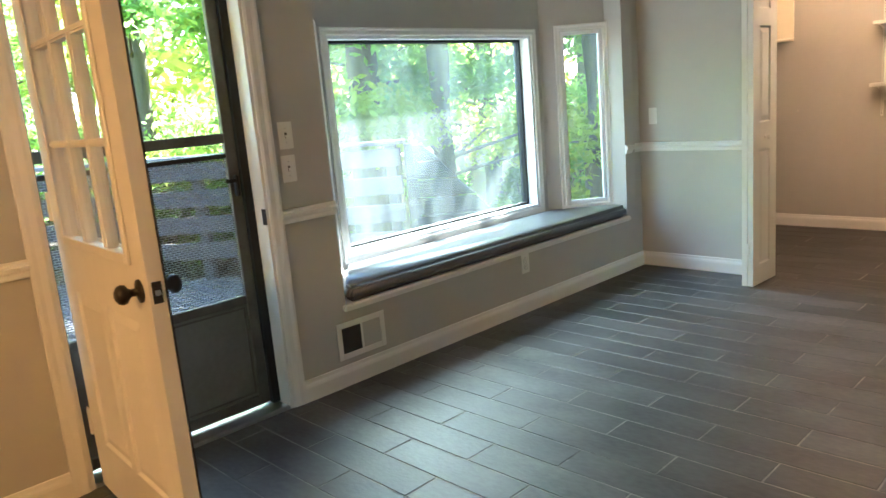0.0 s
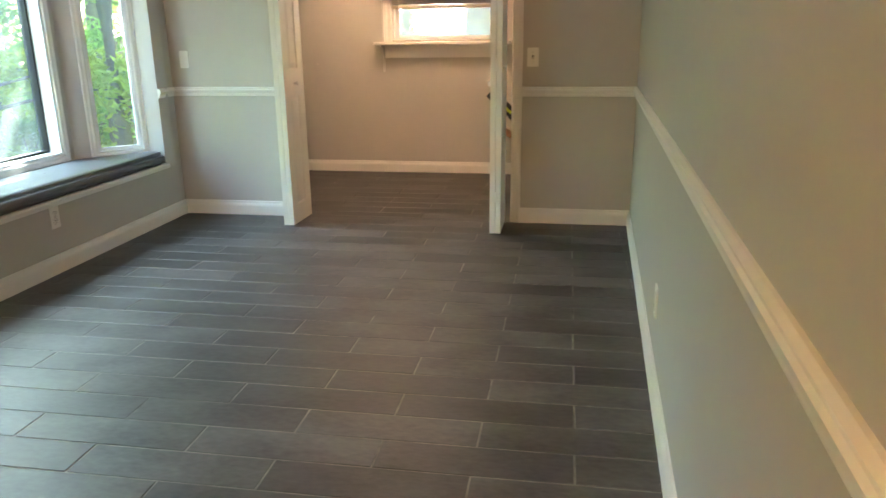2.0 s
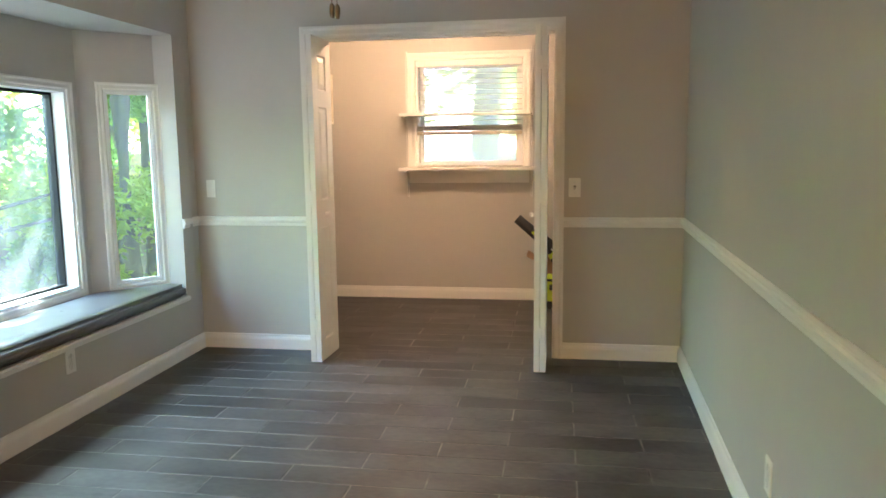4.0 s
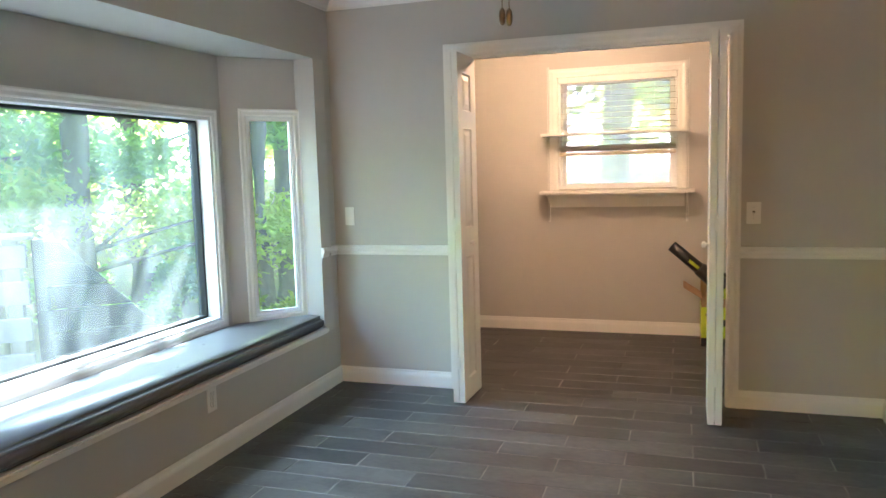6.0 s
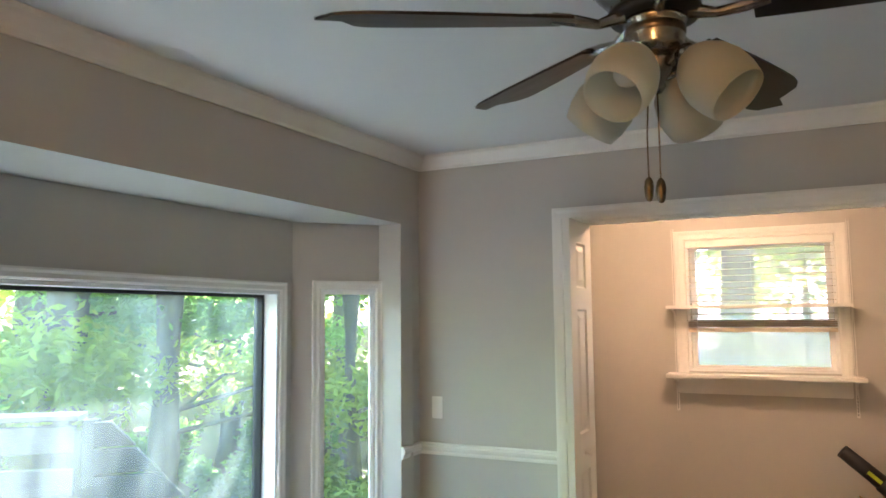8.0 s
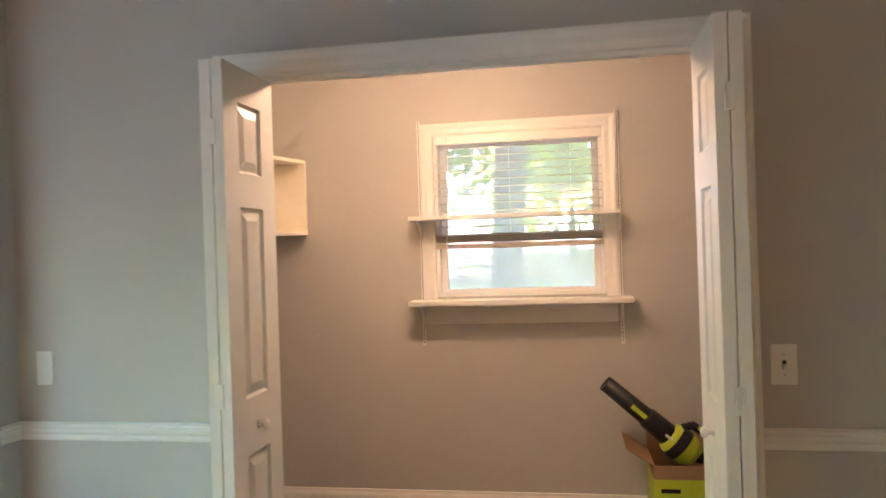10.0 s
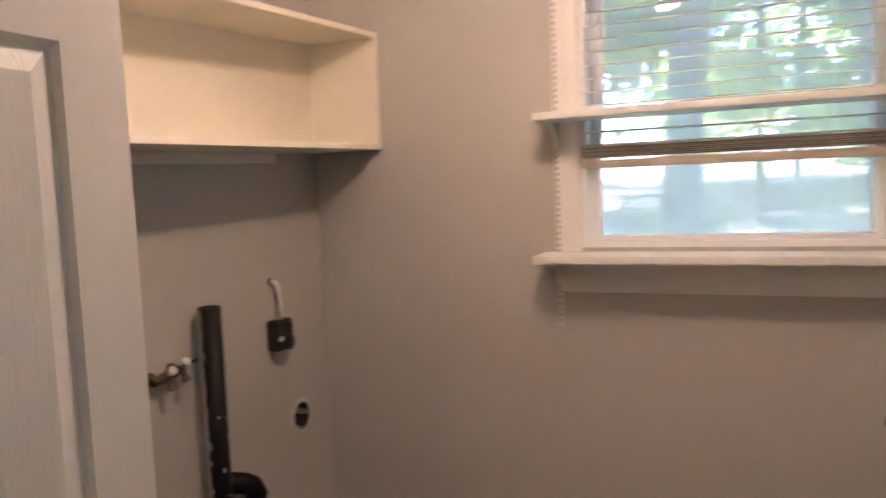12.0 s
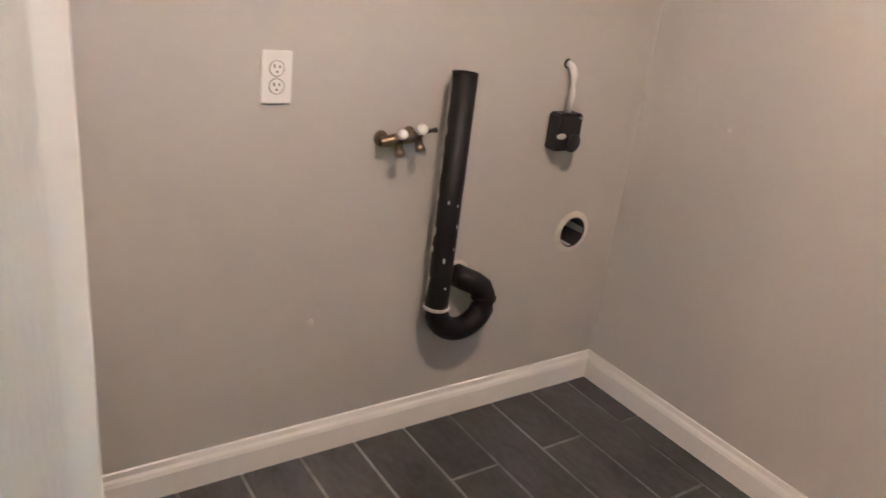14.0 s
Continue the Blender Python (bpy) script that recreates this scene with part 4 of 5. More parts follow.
def blade_bm():
    bm = bmesh.new()
    pts = []
    n = 14
    for i in range(n + 1):
        s = i / n
        r = 0.185 + s * 0.495
        w = 0.046 + 0.030 * math.sin(min(1, s * 1.25) * 1.45)
        if s > 0.78:
            w *= math.sqrt(max(0.0, 1 - ((s - 0.78) / 0.22) ** 2.2)) * 0.93 + 0.07
        pts.append((r, w))
    top = [bm.verts.new((r, w * 1.0, 0.003)) for r, w in pts] + [bm.verts.new((r - 0.05 * ((r - 0.185) / 0.495) ** 3, -w, 0.003)) for r, w in reversed(pts)]
    low = [bm.verts.new((v.co.x, v.co.y, -0.003)) for v in top]
    bm.faces.new(top)
    bm.faces.new(low[::-1])
    for i in range(len(top)):
        j = (i + 1) % len(top)
        bm.faces.new((top[i], top[j], low[j], low[i]))
    return bm


for i in range(5):
    a = 70.5 + 72 * i
    b = part("blade", blade_bm(), M_BLADE, fan, "dark espresso wooden blade")
    droop = 2.6 if i in (0, 2) else 0.0
    b.matrix_local = pose(0, 0, 2.094, 0, 0, a) @ pose(0, 0, 0, 0, droop) @ pose(0, 0, 0, -13)
    bm = bmesh.new()
    limb(bm, [(0.07, 0, 2.104), (0.12, 0, 2.088), (0.17, 0.004, 2.094), (0.215, 0, 2.100)], [0.016, 0.010, 0.012, 0.012], 10)
    box(bm, 0.185, 0.262, -0.030, 0.030, 2.0985, 2.1035)
    box(bm, 0.245, 0.275, -0.018, 0.018, 2.098, 2.1030)
    bmesh.ops.transform(bm, matrix=pose(0, 0, 0, 0, 0, a) @ Matrix.Translation((0, 0, 2.1)) @ pose(0, 0, 0, 0, droop) @ pose(0, 0, 0, -13) @ Matrix.Translation((0, 0, -2.1)), verts=bm.verts)
    part("blade_arm", bm, M_NICKEL, fan, smooth=False)
SHADE = [(0.020, 0.0), (0.028, 0.004), (0.043, 0.020), (0.056, 0.045), (0.0625, 0.075), (0.061, 0.105), (0.054, 0.134), (0.0515, 0.134), (0.0585, 0.104), (0.060, 0.075), (0.0535, 0.046), (0.041, 0.022), (0.026, 0.007), (0.018, 0.003)]
for i in range(4):
    a = radians(250 + 90 * i)
    o = Vector((math.cos(a), math.sin(a), 0))
    d = (o * 0.68 + Vector((0, 0, -0.73))).normalized()
    base = o * 0.062 + Vector((0, 0, 2.012))
    part("lamp_arm", tube([o * 0.03 + Vector((0, 0, 1.998)), o * 0.050 + Vector((0, 0, 2.022)), base + d * 0.004], 0.010, 12), M_NICKEL, fan, smooth=True)
    part("socket", turned([(0, -0.006), (0.02, -0.006), (0.024, 0.004), (0.024, 0.022), (0.018, 0.026), (0, 0.026)], toward(base, d), 20), M_NICKEL, fan, smooth=True)
    s = part("shade", turned([(r * 1.07, z * 1.02) for r, z in SHADE], toward(base + d * 0.012, d), 32), M_SHADE, fan, "cream frosted glass bell shade", True)
    part("bulb", turned([(0, 0.10), (0.014, 0.096), (0.024, 0.082), (0.027, 0.066), (0.022, 0.046), (0.013, 0.028), (0, 0.026)], toward(base, d), 18), M_VINYL, s, "unlit white bulb", True)
for cx, cy, z in ((-0.034, 0.066, 1.737), (-0.004, 0.030, 1.726)):
    part("pull_chain", tube([(cx * 0.7, cy * 0.7, 1.99), (cx, cy, 1.88), (cx, cy, z + 0.05)], 0.0016, 6), M_BRASS, fan)
    part("chain_fob", turned([(0, 0.052), (0.004, 0.051), (0.0085, 0.044), (0.0105, 0.030), (0.0085, 0.010), (0.0055, 0.002), (0, 0.0)], pose(cx, cy, z), 16), M_BRASS, fan, "oval brass pull fob", True)

# ---- laundry window, sill, blind ----
lw = tagged(new("window_4"), "white double-hung laundry window with a raised blind", "window", kind="structure")
mL = line_frame((0, YL1), (1, YL1))
casing("window_casing", mL, LW[0], LW[1], LW[2] - 0.01, LW[3], 0.066, 0.020, M_TRIM, False, lw)
bm = bmesh.new()
ring(bm, mL, LW[0] + 0.001, LW[1] - 0.001, LW[2] + 0.001, LW[3] - 0.001, 0.02, 0.002, 0.138)
part("window_frame", bm, M_VINYL, lw)
for z0, z1, v in ((LW[2] + 0.004, 1.515, 0.055), (1.485, LW[3] - 0.022, 0.090)):
    bm = bmesh.new()
    ring(bm, mL, LW[0] + 0.022, LW[1] - 0.022, z0, z1, 0.034, v, v + 0.03)
    part("sash", bev(bm, 0.003, 1), M_VINYL, lw)
    bm = bmesh.new()
    box(bm, LW[0] + 0.055, LW[1] - 0.055, v + 0.012, v + 0.016, z0 + 0.033, z1 - 0.033, mL)
    part("pane", bm, M_HAZE2, lw).visible_shadow = False
part("apron", bbox(-1.758, -0.712, YL1 - 0.017, YL1 - 0.0005, 1.030, 1.1395, 0.004, 2), M_TRIM, lw)

sill = thing("sill_shelf", "white painted board shelf below the laundry window", "shelf")
part("board", bbox(-1.822, -0.640, YL1 - 0.170, YL1 - 0.001, 1.141, 1.1675, 0.003, 2), M_TRIM, sill)
shelf = thing("wall_shelf", "white board shelf across the laundry window", "shelf")
part("board", bbox(-1.804, -0.696, YL1 - 0.190, YL1 - 0.022, 1.602, 1.625, 0.003, 2), M_TRIM, shelf)
def bracket(x, z, parent, y_back):
    bm = bmesh.new()
    prof = [(0, 0), (-0.105, 0), (-0.108, -0.012), (-0.07, -0.018), (-0.035, -0.035), (-0.018, -0.062), (-0.012, -0.085), (0, -0.09)]
    a = [bm.verts.new((x - 0.006, y_back + y, z + dz)) for y, dz in prof]
    b = [bm.verts.new((x + 0.006, y_back + y, z + dz)) for y, dz in prof]
    bm.faces.new(a)
    bm.faces.new(b[::-1])
    for i in range(len(prof)):
        j = (i + 1) % len(prof)
        bm.faces.new((a[i], a[j], b[j], b[i]))
    part("bracket", bm, M_TRIM, parent)


for x in (-1.769, -0.692):
    st = thing("shelf_standard", "white slotted metal shelf standard beside the window", "shelf standard")
    part("strip", bbox(x - 0.0085, x + 0.0085, YL1 - 0.012, YL1, 0.912, 2.16, 0.001, 1), M_TRIM, st)
    for i in range(62):
        bm = bmesh.new()
        box(bm, x - 0.0022, x + 0.0022, YL1 - 0.0126, YL1 - 0.0115, 0.925 + i * 0.02, 0.937 + i * 0.02)
        part("slot", bm, M_DARK, st)
    bracket(x, 1.6015, shelf, YL1 - 0.013)
    bracket(x, 1.1405, sill, YL1 - 0.013)

blind = thing("window_blind", "white horizontal blind, partly raised in the laundry window", "blind")
part("headrail", bbox(LW[0] + 0.003, LW[1] - 0.003, YL1 - 0.012, YL1 + 0.045, LW[3] - 0.052, LW[3] - 0.001, 0.003, 1), M_TRIM, blind)
slat_u = (LW[0] + 0.006, LW[1] - 0.006)
def slat(z, tilt, mt, label=""):
    bm = bmesh.new()
    vs = []
    for s in range(5):
        v = -0.025 + 0.0125 * s
        zz = 0.0035 * (1 - (s - 2) ** 2 / 4)
        vs.append([bm.verts.new((u, v, zz + dz)) for dz in (0.0, 0.0022) for u in slat_u])
    for a, b in zip(vs, vs[1:]):
        bm.faces.new((a[0], a[1], b[1], b[0]))
        bm.faces.new((a[2], b[2], b[3], a[3]))
        bm.faces.new((a[0], b[0], b[2], a[2]))
        bm.faces.new((a[1], a[3], b[3], b[1]))
    for e in (vs[0], vs[-1]):
        bm.faces.new((e[0], e[1], e[3], e[2]))
    bmesh.ops.transform(bm, matrix=pose(0, YL1 + 0.016, z, tilt), verts=bm.verts)
    part("slat", bm, mt, blind, label)


for i in range(12):
    slat(1.998 - i * 0.0435, 7, M_BLIND)
for i in range(7):
    slat(1.478 + i * 0.0062, 2 + (i % 3), M_BLINDB if i % 2 else M_BLIND)
part("bottom_rail", bbox(slat_u[0], slat_u[1], YL1 - 0.010, YL1 + 0.042, 1.444, 1.472, 0.004, 2), M_BLINDB, blind, "beige bottom rail")
for x in (-1.60, -1.27, -0.94):
    part("ladder_cord", tube([(x, YL1 - 0.0115, 2.06), (x, YL1 - 0.0115, 1.50)], 0.0009, 5), M_BLIND, blind)
part("wand", tube([(-1.610, YL1 - 0.020, 2.06), (-1.606, YL1 - 0.027, 1.80), (-1.625, YL1 - 0.03, 1.40)], 0.0042, 8), M_BLIND, blind)

# ---- open cabinet and cleat ----
cab = thing("open_cabinet", "white painted open wall cabinet above the laundry hookups", "cabinet")
CX0, CX1, CY0, CY1, CZ0, CZ1 = XLW + 0.0005, -2.434, YL0 + 0.004, YL1 - 0.0006, 1.552, 1.978
def sagged(bm, below=9.0):
    """The old cabinet's boards hang lower towards the door."""
    for v in bm.verts:
        if v.co.z < below:
            v.co.z -= 0.020 * (YL1 - v.co.y)
        else:
            v.co.z -= 0.055 * (YL1 - v.co.y)
    return bm


part("bottom_board", sagged(bbox(CX0, CX1, CY0, CY1, CZ0, CZ0 + 0.019, 0.0015, 1)), M_CREAM, cab, "sagging white bottom board")
part("top_board", sagged(bbox(CX0, CX1, CY0, CY1, CZ1 - 0.019, CZ1, 0.0015, 1), 1.8), M_CREAM, cab)
part("side_board", bbox(CX0, CX1, CY1 - 0.019, CY1, CZ0 + 0.0192, CZ1 - 0.0192, 0.0015, 1), M_CREAM, cab)
part("side_board", sagged(bbox(CX0, CX1, CY0, CY0 + 0.019, CZ0 + 0.0192, CZ1 - 0.0192, 0.0015, 1), 1.8), M_CREAM, cab)
part("back_panel", sagged(bbox(CX0, CX0 + 0.006, CY0 + 0.0192, CY1 - 0.0192, CZ0 + 0.0192, CZ1 - 0.0192, 0.0005, 1), 1.8), M_CREAM, cab)
tagged(part("wall_cleat", sagged(bbox(XLW, XLW + 0.018, CY0, 6.425, 1.517, 1.5515, 0.002, 1)), M_TRIM), "white painted wooden cleat under the open cabinet", "cleat")

# ---- laundry hookups ----
pipe = thing("drain_pipe", "black plastic washer standpipe with a looped trap", "pipe", pose(XLW + 0.065, -0.171, 0.066))
R = 0.033
part("standpipe", turned([(R, 0.37), (R, 1.011), (R - 0.004, 1.011), (R - 0.004, 0.92), (0, 0.92)], pose(0, 6.146, 0), 28), M_BLACKPIPE, pipe, smooth=True)
loop = [(0, 6.146, 0.40), (0, 6.146, 0.375)]
loop += [(0.004, 6.2285 - 0.0825 * math.cos(radians(t)), 0.362 - 0.078 * math.sin(radians(t))) for t in range(0, 181, 15)]
loop += [(0, 6.3085, 0.376), (-0.004, 6.299, 0.399), (-0.013, 6.275, 0.415), (-0.032, 6.252, 0.423), (-0.062, 6.240, 0.426)]
part("trap", tube(loop, [R + 0.001] * len(loop), 20), M_BLACKPIPE, pipe, smooth=True)
part("coupling", turned([(R, 0), (R + 0.0045, 0.002), (R + 0.0045, 0.009), (R, 0.011)], pose(0, 6.146, 0.362), 28), M_PAINTDAB, pipe, "pale glue ring at the joint")
part("coupling", turned([(R, 0), (R + 0.004, 0.002), (R + 0.004, 0.012), (R, 0.014)], pose(0, 6.3095, 0.362), 28), M_BLACKPIPE, pipe)
part("wall_collar", turned([(0.034, 0.0), (0.046, 0.002), (0.045, 0.012), (0.036, 0.018)], toward((-0.064, 6.240, 0.426), (1, 0, 0.1)), 24), M_PAINTDAB, pipe, "pale paint-smeared collar")
rp = random.Random(3)
# wall paint brushed along the pipe's wall side, with a ragged edge
bm = bmesh.new()
rows_v = []
for i in range(61):
    z = 0.40 + i * 0.0101
    edge = 257 + 6 * math.sin(i * 0.37) + rp.uniform(-4, 5)
    yc = 6.146
    rows_v.append([bm.verts.new((math.cos(radians(a)) * (R + 0.0008), yc + math.sin(radians(a)) * (R + 0.0008), z)) for a in (205, 222, 236, edge)])
for r0, r1 in zip(rows_v, rows_v[1:]):
    for k in range(3):
        bm.faces.new((r0[k], r0[k + 1], r1[k + 1], r1[k]))
part("paint_smear", bm, M_PAINTDAB, pipe, "pale wall paint smeared along the side")
for i in range(26):
    z = rp.uniform(0.42, 1.0)
    a = radians(rp.uniform(238, 266)) if i < 20 else radians(rp.uniform(-60, 40))
    yc = 6.146
    sx, sz = rp.uniform(0.003, 0.007), rp.uniform(0.005, 0.022)
    if i >= 20:
        sx, sz = sx * 0.6, sz * 0.4
    bm = bmesh.new()
    lathe(bm, [(0, 0.0014), (0.55, 0.0012), (1.0, 0.0), (0, -0.001)], 9, toward((math.cos(a) * R, yc + math.sin(a) * R, z), (math.cos(a), math.sin(a), 0)) @ Matrix.Diagonal((sx, sz, 1, 1)))
    part("paint_dab", bm, M_PAINTDAB, pipe)

valve = thing("washer_valve", "aged brass double washer valve on the laundry wall", "valve", pose(XLW, -0.136, 0.026))
part("body", tube([(0.030, 5.908, 0.872), (0.034, 5.95, 0.878), (0.036, 6.00, 0.886), (0.034, 6.02, 0.889)], [0.012, 0.016, 0.015, 0.011], 14), M_BRASS, valve, smooth=True)
part("flange", turned([(0, 0.0), (0.020, 0.0), (0.018, 0.008), (0.010, 0.014), (0.010, 0.03), (0, 0.03)], toward((0.0005, 5.925, 0.875), (1, 0, 0)), 18), M_BRASS, valve, smooth=True)
part("flange", turned([(0, 0.0), (0.018, 0.0), (0.016, 0.008), (0.009, 0.014), (0.009, 0.03), (0, 0.03)], toward((0.0005, 6.005, 0.886), (1, 0, 0)), 18), M_BRASS, valve, smooth=True)
for y, z in ((5.952, 0.880), (6.008, 0.891)):
    part("spout", turned([(0, 0), (0.0105, 0), (0.0105, 0.022), (0.013, 0.024), (0.013, 0.036), (0.009, 0.037), (0.009, 0.030), (0, 0.030)], toward((0.040, y, z - 0.006), (0.45, 0.05, -0.9)), 16), M_BRASS, valve, smooth=True)
    part("stem_cap", turned([(0, 0), (0.008, 0), (0.008, 0.018), (0.0135, 0.020), (0.0135, 0.028), (0.006, 0.031), (0, 0.031)], toward((0.040, y, z + 0.004), (0.75, 0.0, 0.55)), 16), M_PLATE, valve, "pale handle hub", True)
    part("stem", turned([(0, 0), (0.0115, 0.002), (0.0115, 0.012), (0, 0.013)], toward((0.050, y, z + 0.012), (0.75, 0.0, 0.55)), 14), M_BLACKP, valve, "black packing nut", True)
part("lever", tube([(0.055, 6.012, 0.9), (0.062, 6.032, 0.906), (0.064, 6.046, 0.908)], [0.006, 0.005, 0.007], 10), M_BLACKP, valve, "black lever end", True)

obox = thing("dryer_outlet", "black surface-mounted dryer outlet on a white cable", "outlet", pose(XLW, 6.376, 0.909))
part("body", bbox(0.0005, 0.052, -0.046, 0.046, -0.052, 0.055, 0.006, 3), M_BLACKP, obox)
part("face", turned([(0, 0.012), (0.024, 0.012), (0.028, 0.008), (0.028, 0), (0, 0)], toward((0.0515, 0.012, -0.026), (1, 0, 0)), 24), M_BLACKP, obox, smooth=True)
part("screw", turned([(0, 0.003), (0.004, 0.002), (0.004, 0), (0, 0)], toward((0.052, 0.03, 0.045), (1, 0, 0)), 10), M_STEEL, obox)
part("cable", tube([(0.004, -0.006, 0.188), (0.018, -0.004, 0.184), (0.026, 0.002, 0.16), (0.026, 0.006, 0.11), (0.024, 0.003, 0.052)], 0.0105, 12), M_PLATE, obox, "white cable stained with paint", True)
part("cable_hole", turned([(0, 0.0012), (0.013, 0.0012), (0.014, 0.0002), (0, 0.0002)], toward((0, -0.006, 0.188), (1, 0, 0)), 14), M_DARK, obox)
part("paint_dab", turned([(0, 0.0015), (0.6, 0.0012), (1, 0), (0, -0.001)], toward((0.052, -0.030, -0.008), (1, 0, 0)) @ Matrix.Diagonal((0.018, 0.009, 1, 1)), 10), M_PAINTDAB, obox)

vent = thing("dryer_vent_hole", "round open dryer vent with a rough grey collar", "vent", toward((XLW, 6.512, 0.574), (1, 0, 0)))
# collar and duct end are coloured near-black for the shade inside the duct
part("collar", turned([(0.048, -0.11), (0.047, 0.003), (0.050, 0.005), (0.058, 0.004), (0.066, 0.0006), (0.0655, 0.0003)], None, 32), M_DARK, vent, smooth=True)
part("rough_edge", turned([(0.0505, 0.0052), (0.054, 0.0062), (0.060, 0.0048), (0.068, 0.0012), (0.070, 0.0004)], None, 27), M_PAINTDAB, vent)
part("duct_end", turned([(0, -0.10), (0.0478, -0.10), (0.0478, -0.11), (0, -0.11)], None, 24), M_DARK, vent)
tagged(part("wall_anchor", turned([(0, 0.0015), (0.008, 0.001), (0.010, 0.0), (0, 0)], toward((XLW, 5.627, 0.415), (1, 0, 0)) @ Matrix.Diagonal((1, 1.3, 1, 1)), 10), M_PAINTDAB), "small patched nail hole on the laundry wall", "wall patch")
tagged(part("wall_anchor", turned([(0, 0.0012), (0.006, 0.001), (0.008, 0.0), (0, 0)], toward((-2.395, YL1, 0.98), (0, -1, 0)), 10), M_PAINTDAB), "small patched nail hole on the laundry wall", "wall patch")

# ---- cardboard box and leaf blower ----
BXX0, BXX1, BXY0, BXY1, BXH = -0.590, -0.035, 6.356, 6.694, 0.365
cb = thing("cardboard_box", "open brown cardboard box printed lime and black", "box")
for n, b in (("front_side", (BXX0, BXX1, BXY0, BXY0 + 0.004, 0.0035, BXH)), ("back_side", (BXX0, BXX1, BXY1 - 0.004, BXY1, 0.0035, BXH)), ("left_side", (BXX0, BXX0 + 0.004, BXY0 + 0.0042, BXY1 - 0.0042, 0.0035, BXH)), ("right_side", (BXX1 - 0.004, BXX1, BXY0 + 0.0042, BXY1 - 0.0042, 0.0035, BXH)), ("bottom", (BXX0 + 0.005, BXX1 - 0.005, BXY0 + 0.005, BXY1 - 0.005, 0.004, 0.008))):
    part("side" if n != "bottom" else "bottom", bbox(*b, 0.001, 1), M_CARD, cb)
def flap(m, w, d):
    bm = bmesh.new()
    box(bm, 0, w, 0, d, -0.002, 0.002, m)
    part("flap", bm, M_CARD, cb)


flap(pose(BXX0, BXY1 - 0.004, BXH, 0, 0, -90) @ pose(0, 0, 0, 0, 0, 0) @ pose(0.0, 0, 0, 0, 0, 0) @ Matrix.Rotation(radians(-212), 4, "X"), 0.33, 0.15)
flap(pose(BXX0, BXY1 - 0.003, BXH, 78), BXX1 - BXX0, 0.16)
flap(pose(BXX1, BXY0, BXH, 0, 0, 90) @ Matrix.Rotation(radians(-215), 4, "X"), 0.33, 0.15)
part("printed_band", bbox(BXX0 - 0.0012, BXX1, BXY0 - 0.0014, BXY0 - 0.0004, 0.07, 0.30, 0.0003, 1), M_LIME, cb, "lime green printed band")
part("printed_band", bbox(BXX0 - 0.0014, BXX0 - 0.0004, BXY0, BXY1, 0.07, 0.30, 0.0003, 1), M_LIME, cb, "lime green printed band")
part("black_band", bbox(BXX0 - 0.0014, BXX1, BXY0 - 0.0018, BXY0 - 0.0003, 0.004, 0.068, 0.0003, 1), M_BLACKP, cb, "black printed band")
part("black_print", bbox(BXX0 + 0.06, BXX0 + 0.30, BXY0 - 0.0020, BXY0 - 0.0012, 0.16, 0.21, 0.0003, 1), M_BLACKP, cb, "black printed bar")
part("black_print", bbox(BXX0 + 0.03, BXX0 + 0.12, BXY0 - 0.0020, BXY0 - 0.0012, 0.235, 0.255, 0.0003, 1), M_BLACKP, cb, "black printed bar")

# local x runs from the nozzle's mouth down to the grip
bx = Vector((0.755, 0.02, -0.655)).normalized()
by = Vector((0, 1, 0))
bz = bx.cross(by).normalized()
by = bz.cross(bx)
mb = Matrix(((bx.x, by.x, bz.x, -0.803), (bx.y, by.y, bz.y, 6.504), (bx.z, by.z, bz.z, 0.740), (0, 0, 0, 1)))
blow = thing("leaf_blower", "black and lime cordless leaf blower standing in the box", "leaf blower", mb)
tox = Matrix.Rotation(radians(90), 4, "Y")
part("nozzle", turned([(0.036, 0.012), (0.038, 0.0), (0.041, 0.0), (0.044, 0.20), (0.046, 0.29), (0.0, 0.29)], tox, 28), M_BLACKP, blow, smooth=True)
part("collar", turned([(0, 0.26), (0.049, 0.26), (0.053, 0.27), (0.056, 0.36), (0.060, 0.40), (0, 0.40)], tox, 28), M_BLACKP, blow, smooth=True)
part("label", bbox(0.165, 0.255, -0.050, -0.0445, -0.010, 0.012, 0.001, 1), M_LIME, blow, "lime lettering bar")
part("clip", bbox(0.375, 0.425, -0.062, -0.052, -0.008, 0.006, 0.002, 1), M_PLATE, blow, "pale clip")
part("housing", turned([(0, 0.395), (0.062, 0.395), (0.074, 0.42), (0.080, 0.47), (0.074, 0.53), (0.05, 0.57), (0, 0.575)], tox @ Matrix.Diagonal((1.05, 0.85, 1, 1)), 26), M_LIME, blow, "lime plastic motor housing", True)
part("grip", tube([(0.43, 0, 0.07), (0.46, 0, 0.115), (0.55, 0, 0.125), (0.62, 0, 0.085), (0.63, 0, 0.03), (0.56, 0, 0.0)], [0.022, 0.022, 0.02, 0.02, 0.024, 0.03], 14), M_BLACKP, blow, smooth=True)
part("grip_panel", tube([(0.48, -0.014, 0.124), (0.54, -0.014, 0.129), (0.60, -0.012, 0.103)], [0.012, 0.013, 0.010], 10), M_LIME, blow, "lime grip panel", True)
part("vent_band", turned([(0.0755, 0.435), (0.083, 0.445), (0.0845, 0.475), (0.0795, 0.49)], tox @ Matrix.Diagonal((1.05, 0.85, 1, 1)), 26), M_BLACKP, blow, smooth=True)

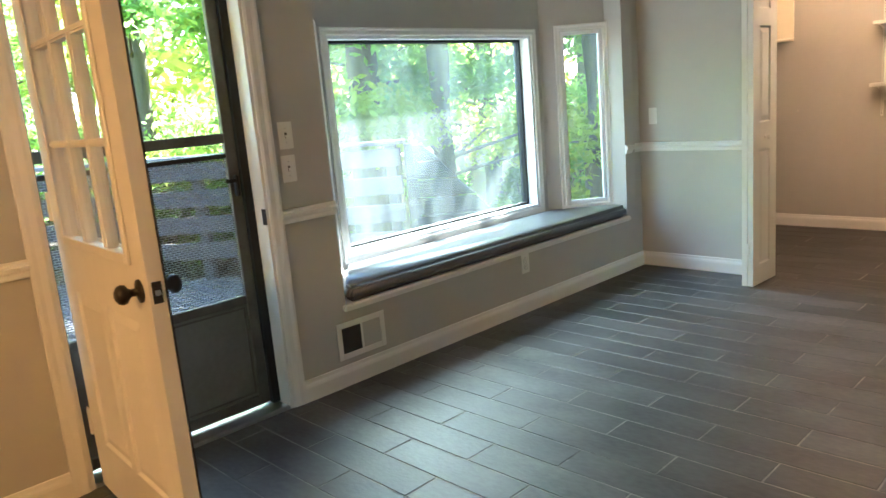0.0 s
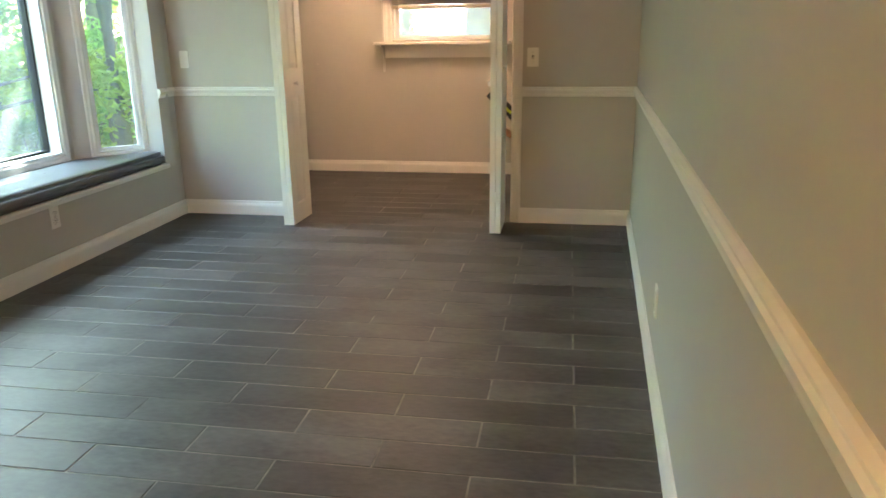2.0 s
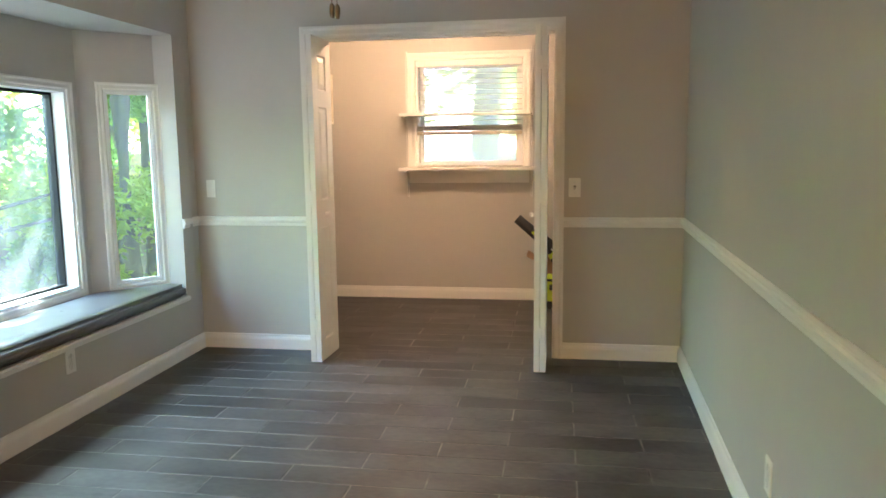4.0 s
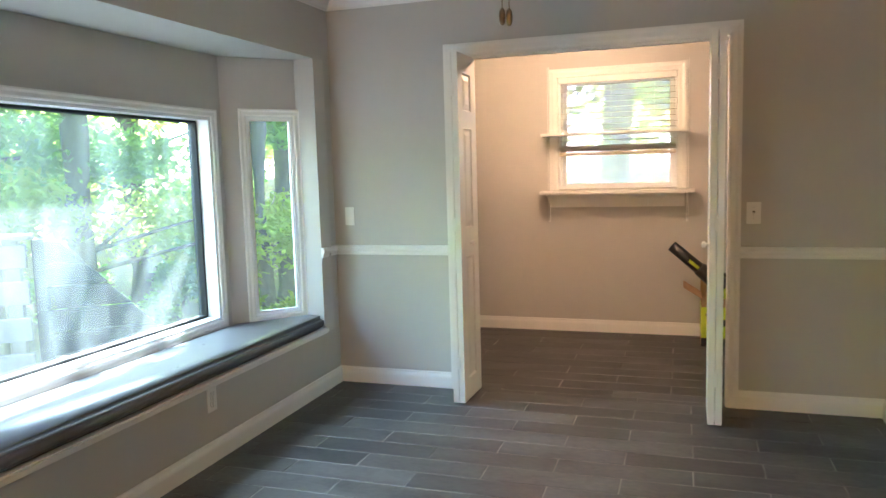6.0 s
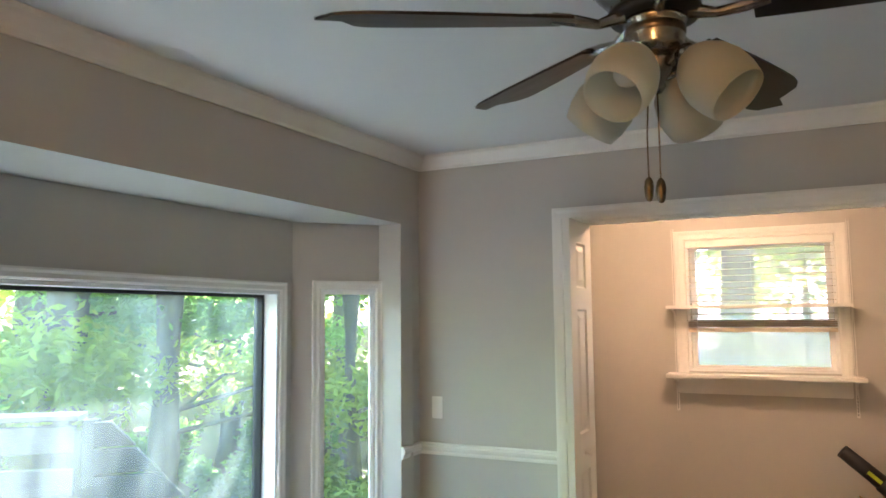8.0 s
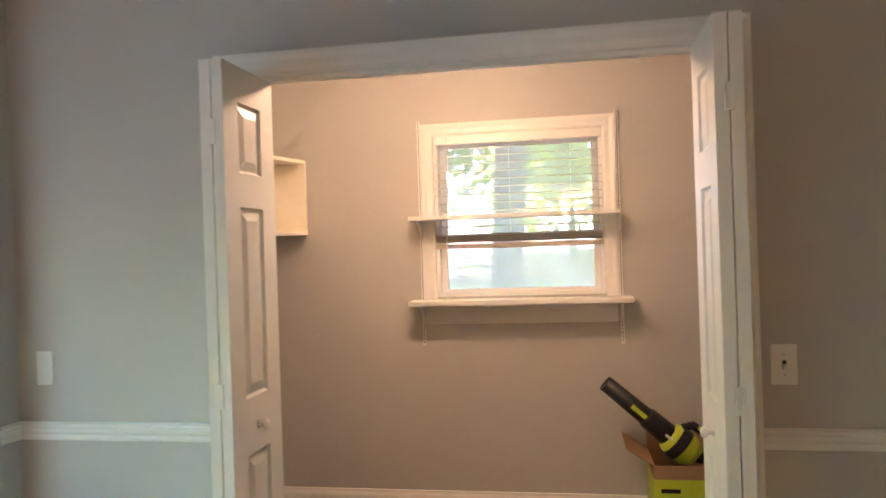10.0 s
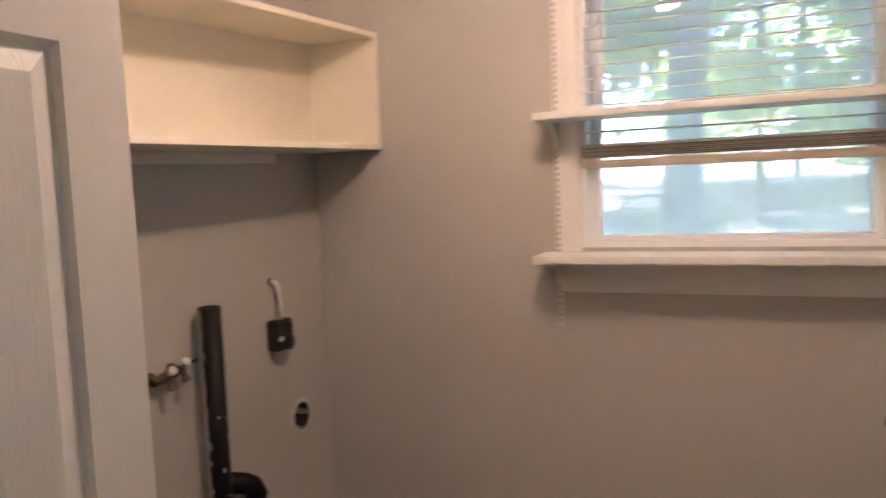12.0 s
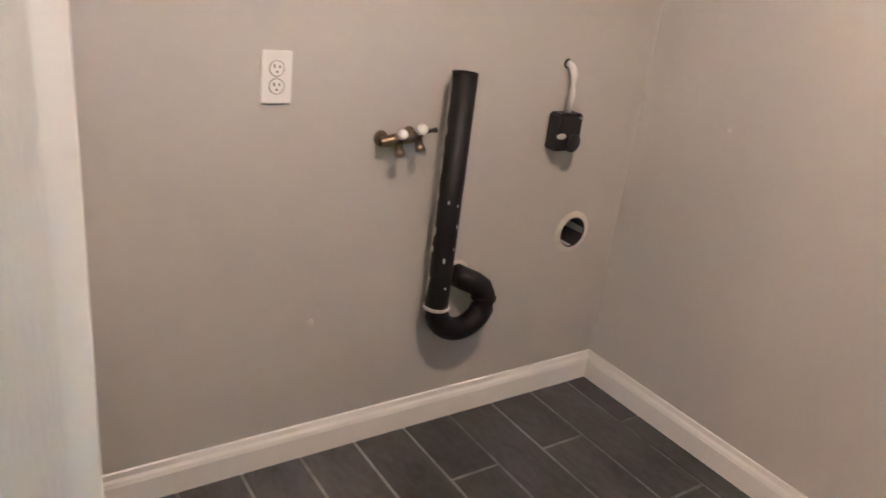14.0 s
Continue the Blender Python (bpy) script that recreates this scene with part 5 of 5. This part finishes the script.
# ---- a bit of dry leaf on the tiles ----
bm = bmesh.new()
for a, r in ((10, 0.018), (75, 0.012), (140, 0.02), (215, 0.014), (300, 0.016)):
    box(bm, 0, r, -0.003, 0.003, 0.0, 0.0015, pose(0, 0, 0.0031, 0, -6, a))
crumb = part("dry_leaf", bm, M_BARK)
crumb.location = (-2.02, 1.32, 0)
tagged(crumb, "crumbled brown dry leaf on the tiles", "leaf")

# ---- floor tiles (pieces of the floor) ----
def tiles():
    """Plank tiles laid in half bond, one field in each room."""
    near, far, cache = [], [], {}
    rng = random.Random(4)
    split = 4.99
    for pitch, length, y0, x0, low, high, west_x, gap in ((0.1555, 0.594, 2.44, -0.379, YS, split, XW, 0.0048), (0.1667, 0.664, 5.279, -2.446, split, YL1, XLW, 0.0080)):
        for k in range(math.floor((low - y0) / pitch), math.ceil((high - y0) / pitch)):
            a, b = y0 + k * pitch, y0 + (k + 1) * pitch
            shift = x0 + (length / 2 if k % 2 else 0)
            j0 = math.floor((XW - 0.1 - shift) / length)
            for j in range(j0, j0 + 9):
                c, d = shift + j * length, shift + (j + 1) * length
                ca, cb, cc, cd = max(a, low), min(b, high), max(c, west_x), min(d, XE if b > 0.4 else XS)
                if cb - ca < 0.02 or cd - cc < 0.02:
                    continue
                rect = (round(cc + gap / 2, 4), round(cd - gap / 2, 4), round(ca + gap / 2, 4), round(cb - gap / 2, 4))
                (near if (a + b) / 2 > 0.6 else far).append(rect)

    def tile_bm(bm, w, h, cx, cy, lift=0.0):
        e, z = 0.0022, 0.003 + lift
        lo = [bm.verts.new((cx + sx * w / 2, cy + sy * h / 2, -0.004)) for sx, sy in ((-1, -1), (1, -1), (1, 1), (-1, 1))]
        mid = [bm.verts.new((v.co.x, v.co.y, z - e * 0.8)) for v in lo]
        hi = [bm.verts.new((cx + sx * (w / 2 - e), cy + sy * (h / 2 - e), z)) for sx, sy in ((-1, -1), (1, -1), (1, 1), (-1, 1))]
        bm.faces.new(hi)
        for r, s in ((lo, mid), (mid, hi)):
            for i in range(4):
                n = (i + 1) % 4
                bm.faces.new((r[i], r[n], s[n], s[i]))

    for r in near:
        w, h = round(r[1] - r[0], 3), round(r[3] - r[2], 3)
        me = cache.get((w, h))
        if me is None:
            bm = bmesh.new()
            tile_bm(bm, w, h, 0, 0)
            me = bpy.data.meshes.new("tile")
            bm.to_mesh(me)
            bm.free()
            me.materials.append(M_TILE)
            cache[(w, h)] = me
        ob = new("tile", me)
        ob.parent = floor
        ob.location = ((r[0] + r[1]) / 2, (r[2] + r[3]) / 2, rng.uniform(-0.0006, 0.0002))
        ob.rotation_euler = (rng.uniform(-0.0012, 0.0012), rng.uniform(-0.0008, 0.0008), 0)
    bm = bmesh.new()
    for r in far:
        tile_bm(bm, r[1] - r[0], r[3] - r[2], (r[0] + r[1]) / 2, (r[2] + r[3]) / 2)
    ob = part("tile_field", bm, M_TILE, floor)
    tagged(ob, kind="stuff")


tiles()
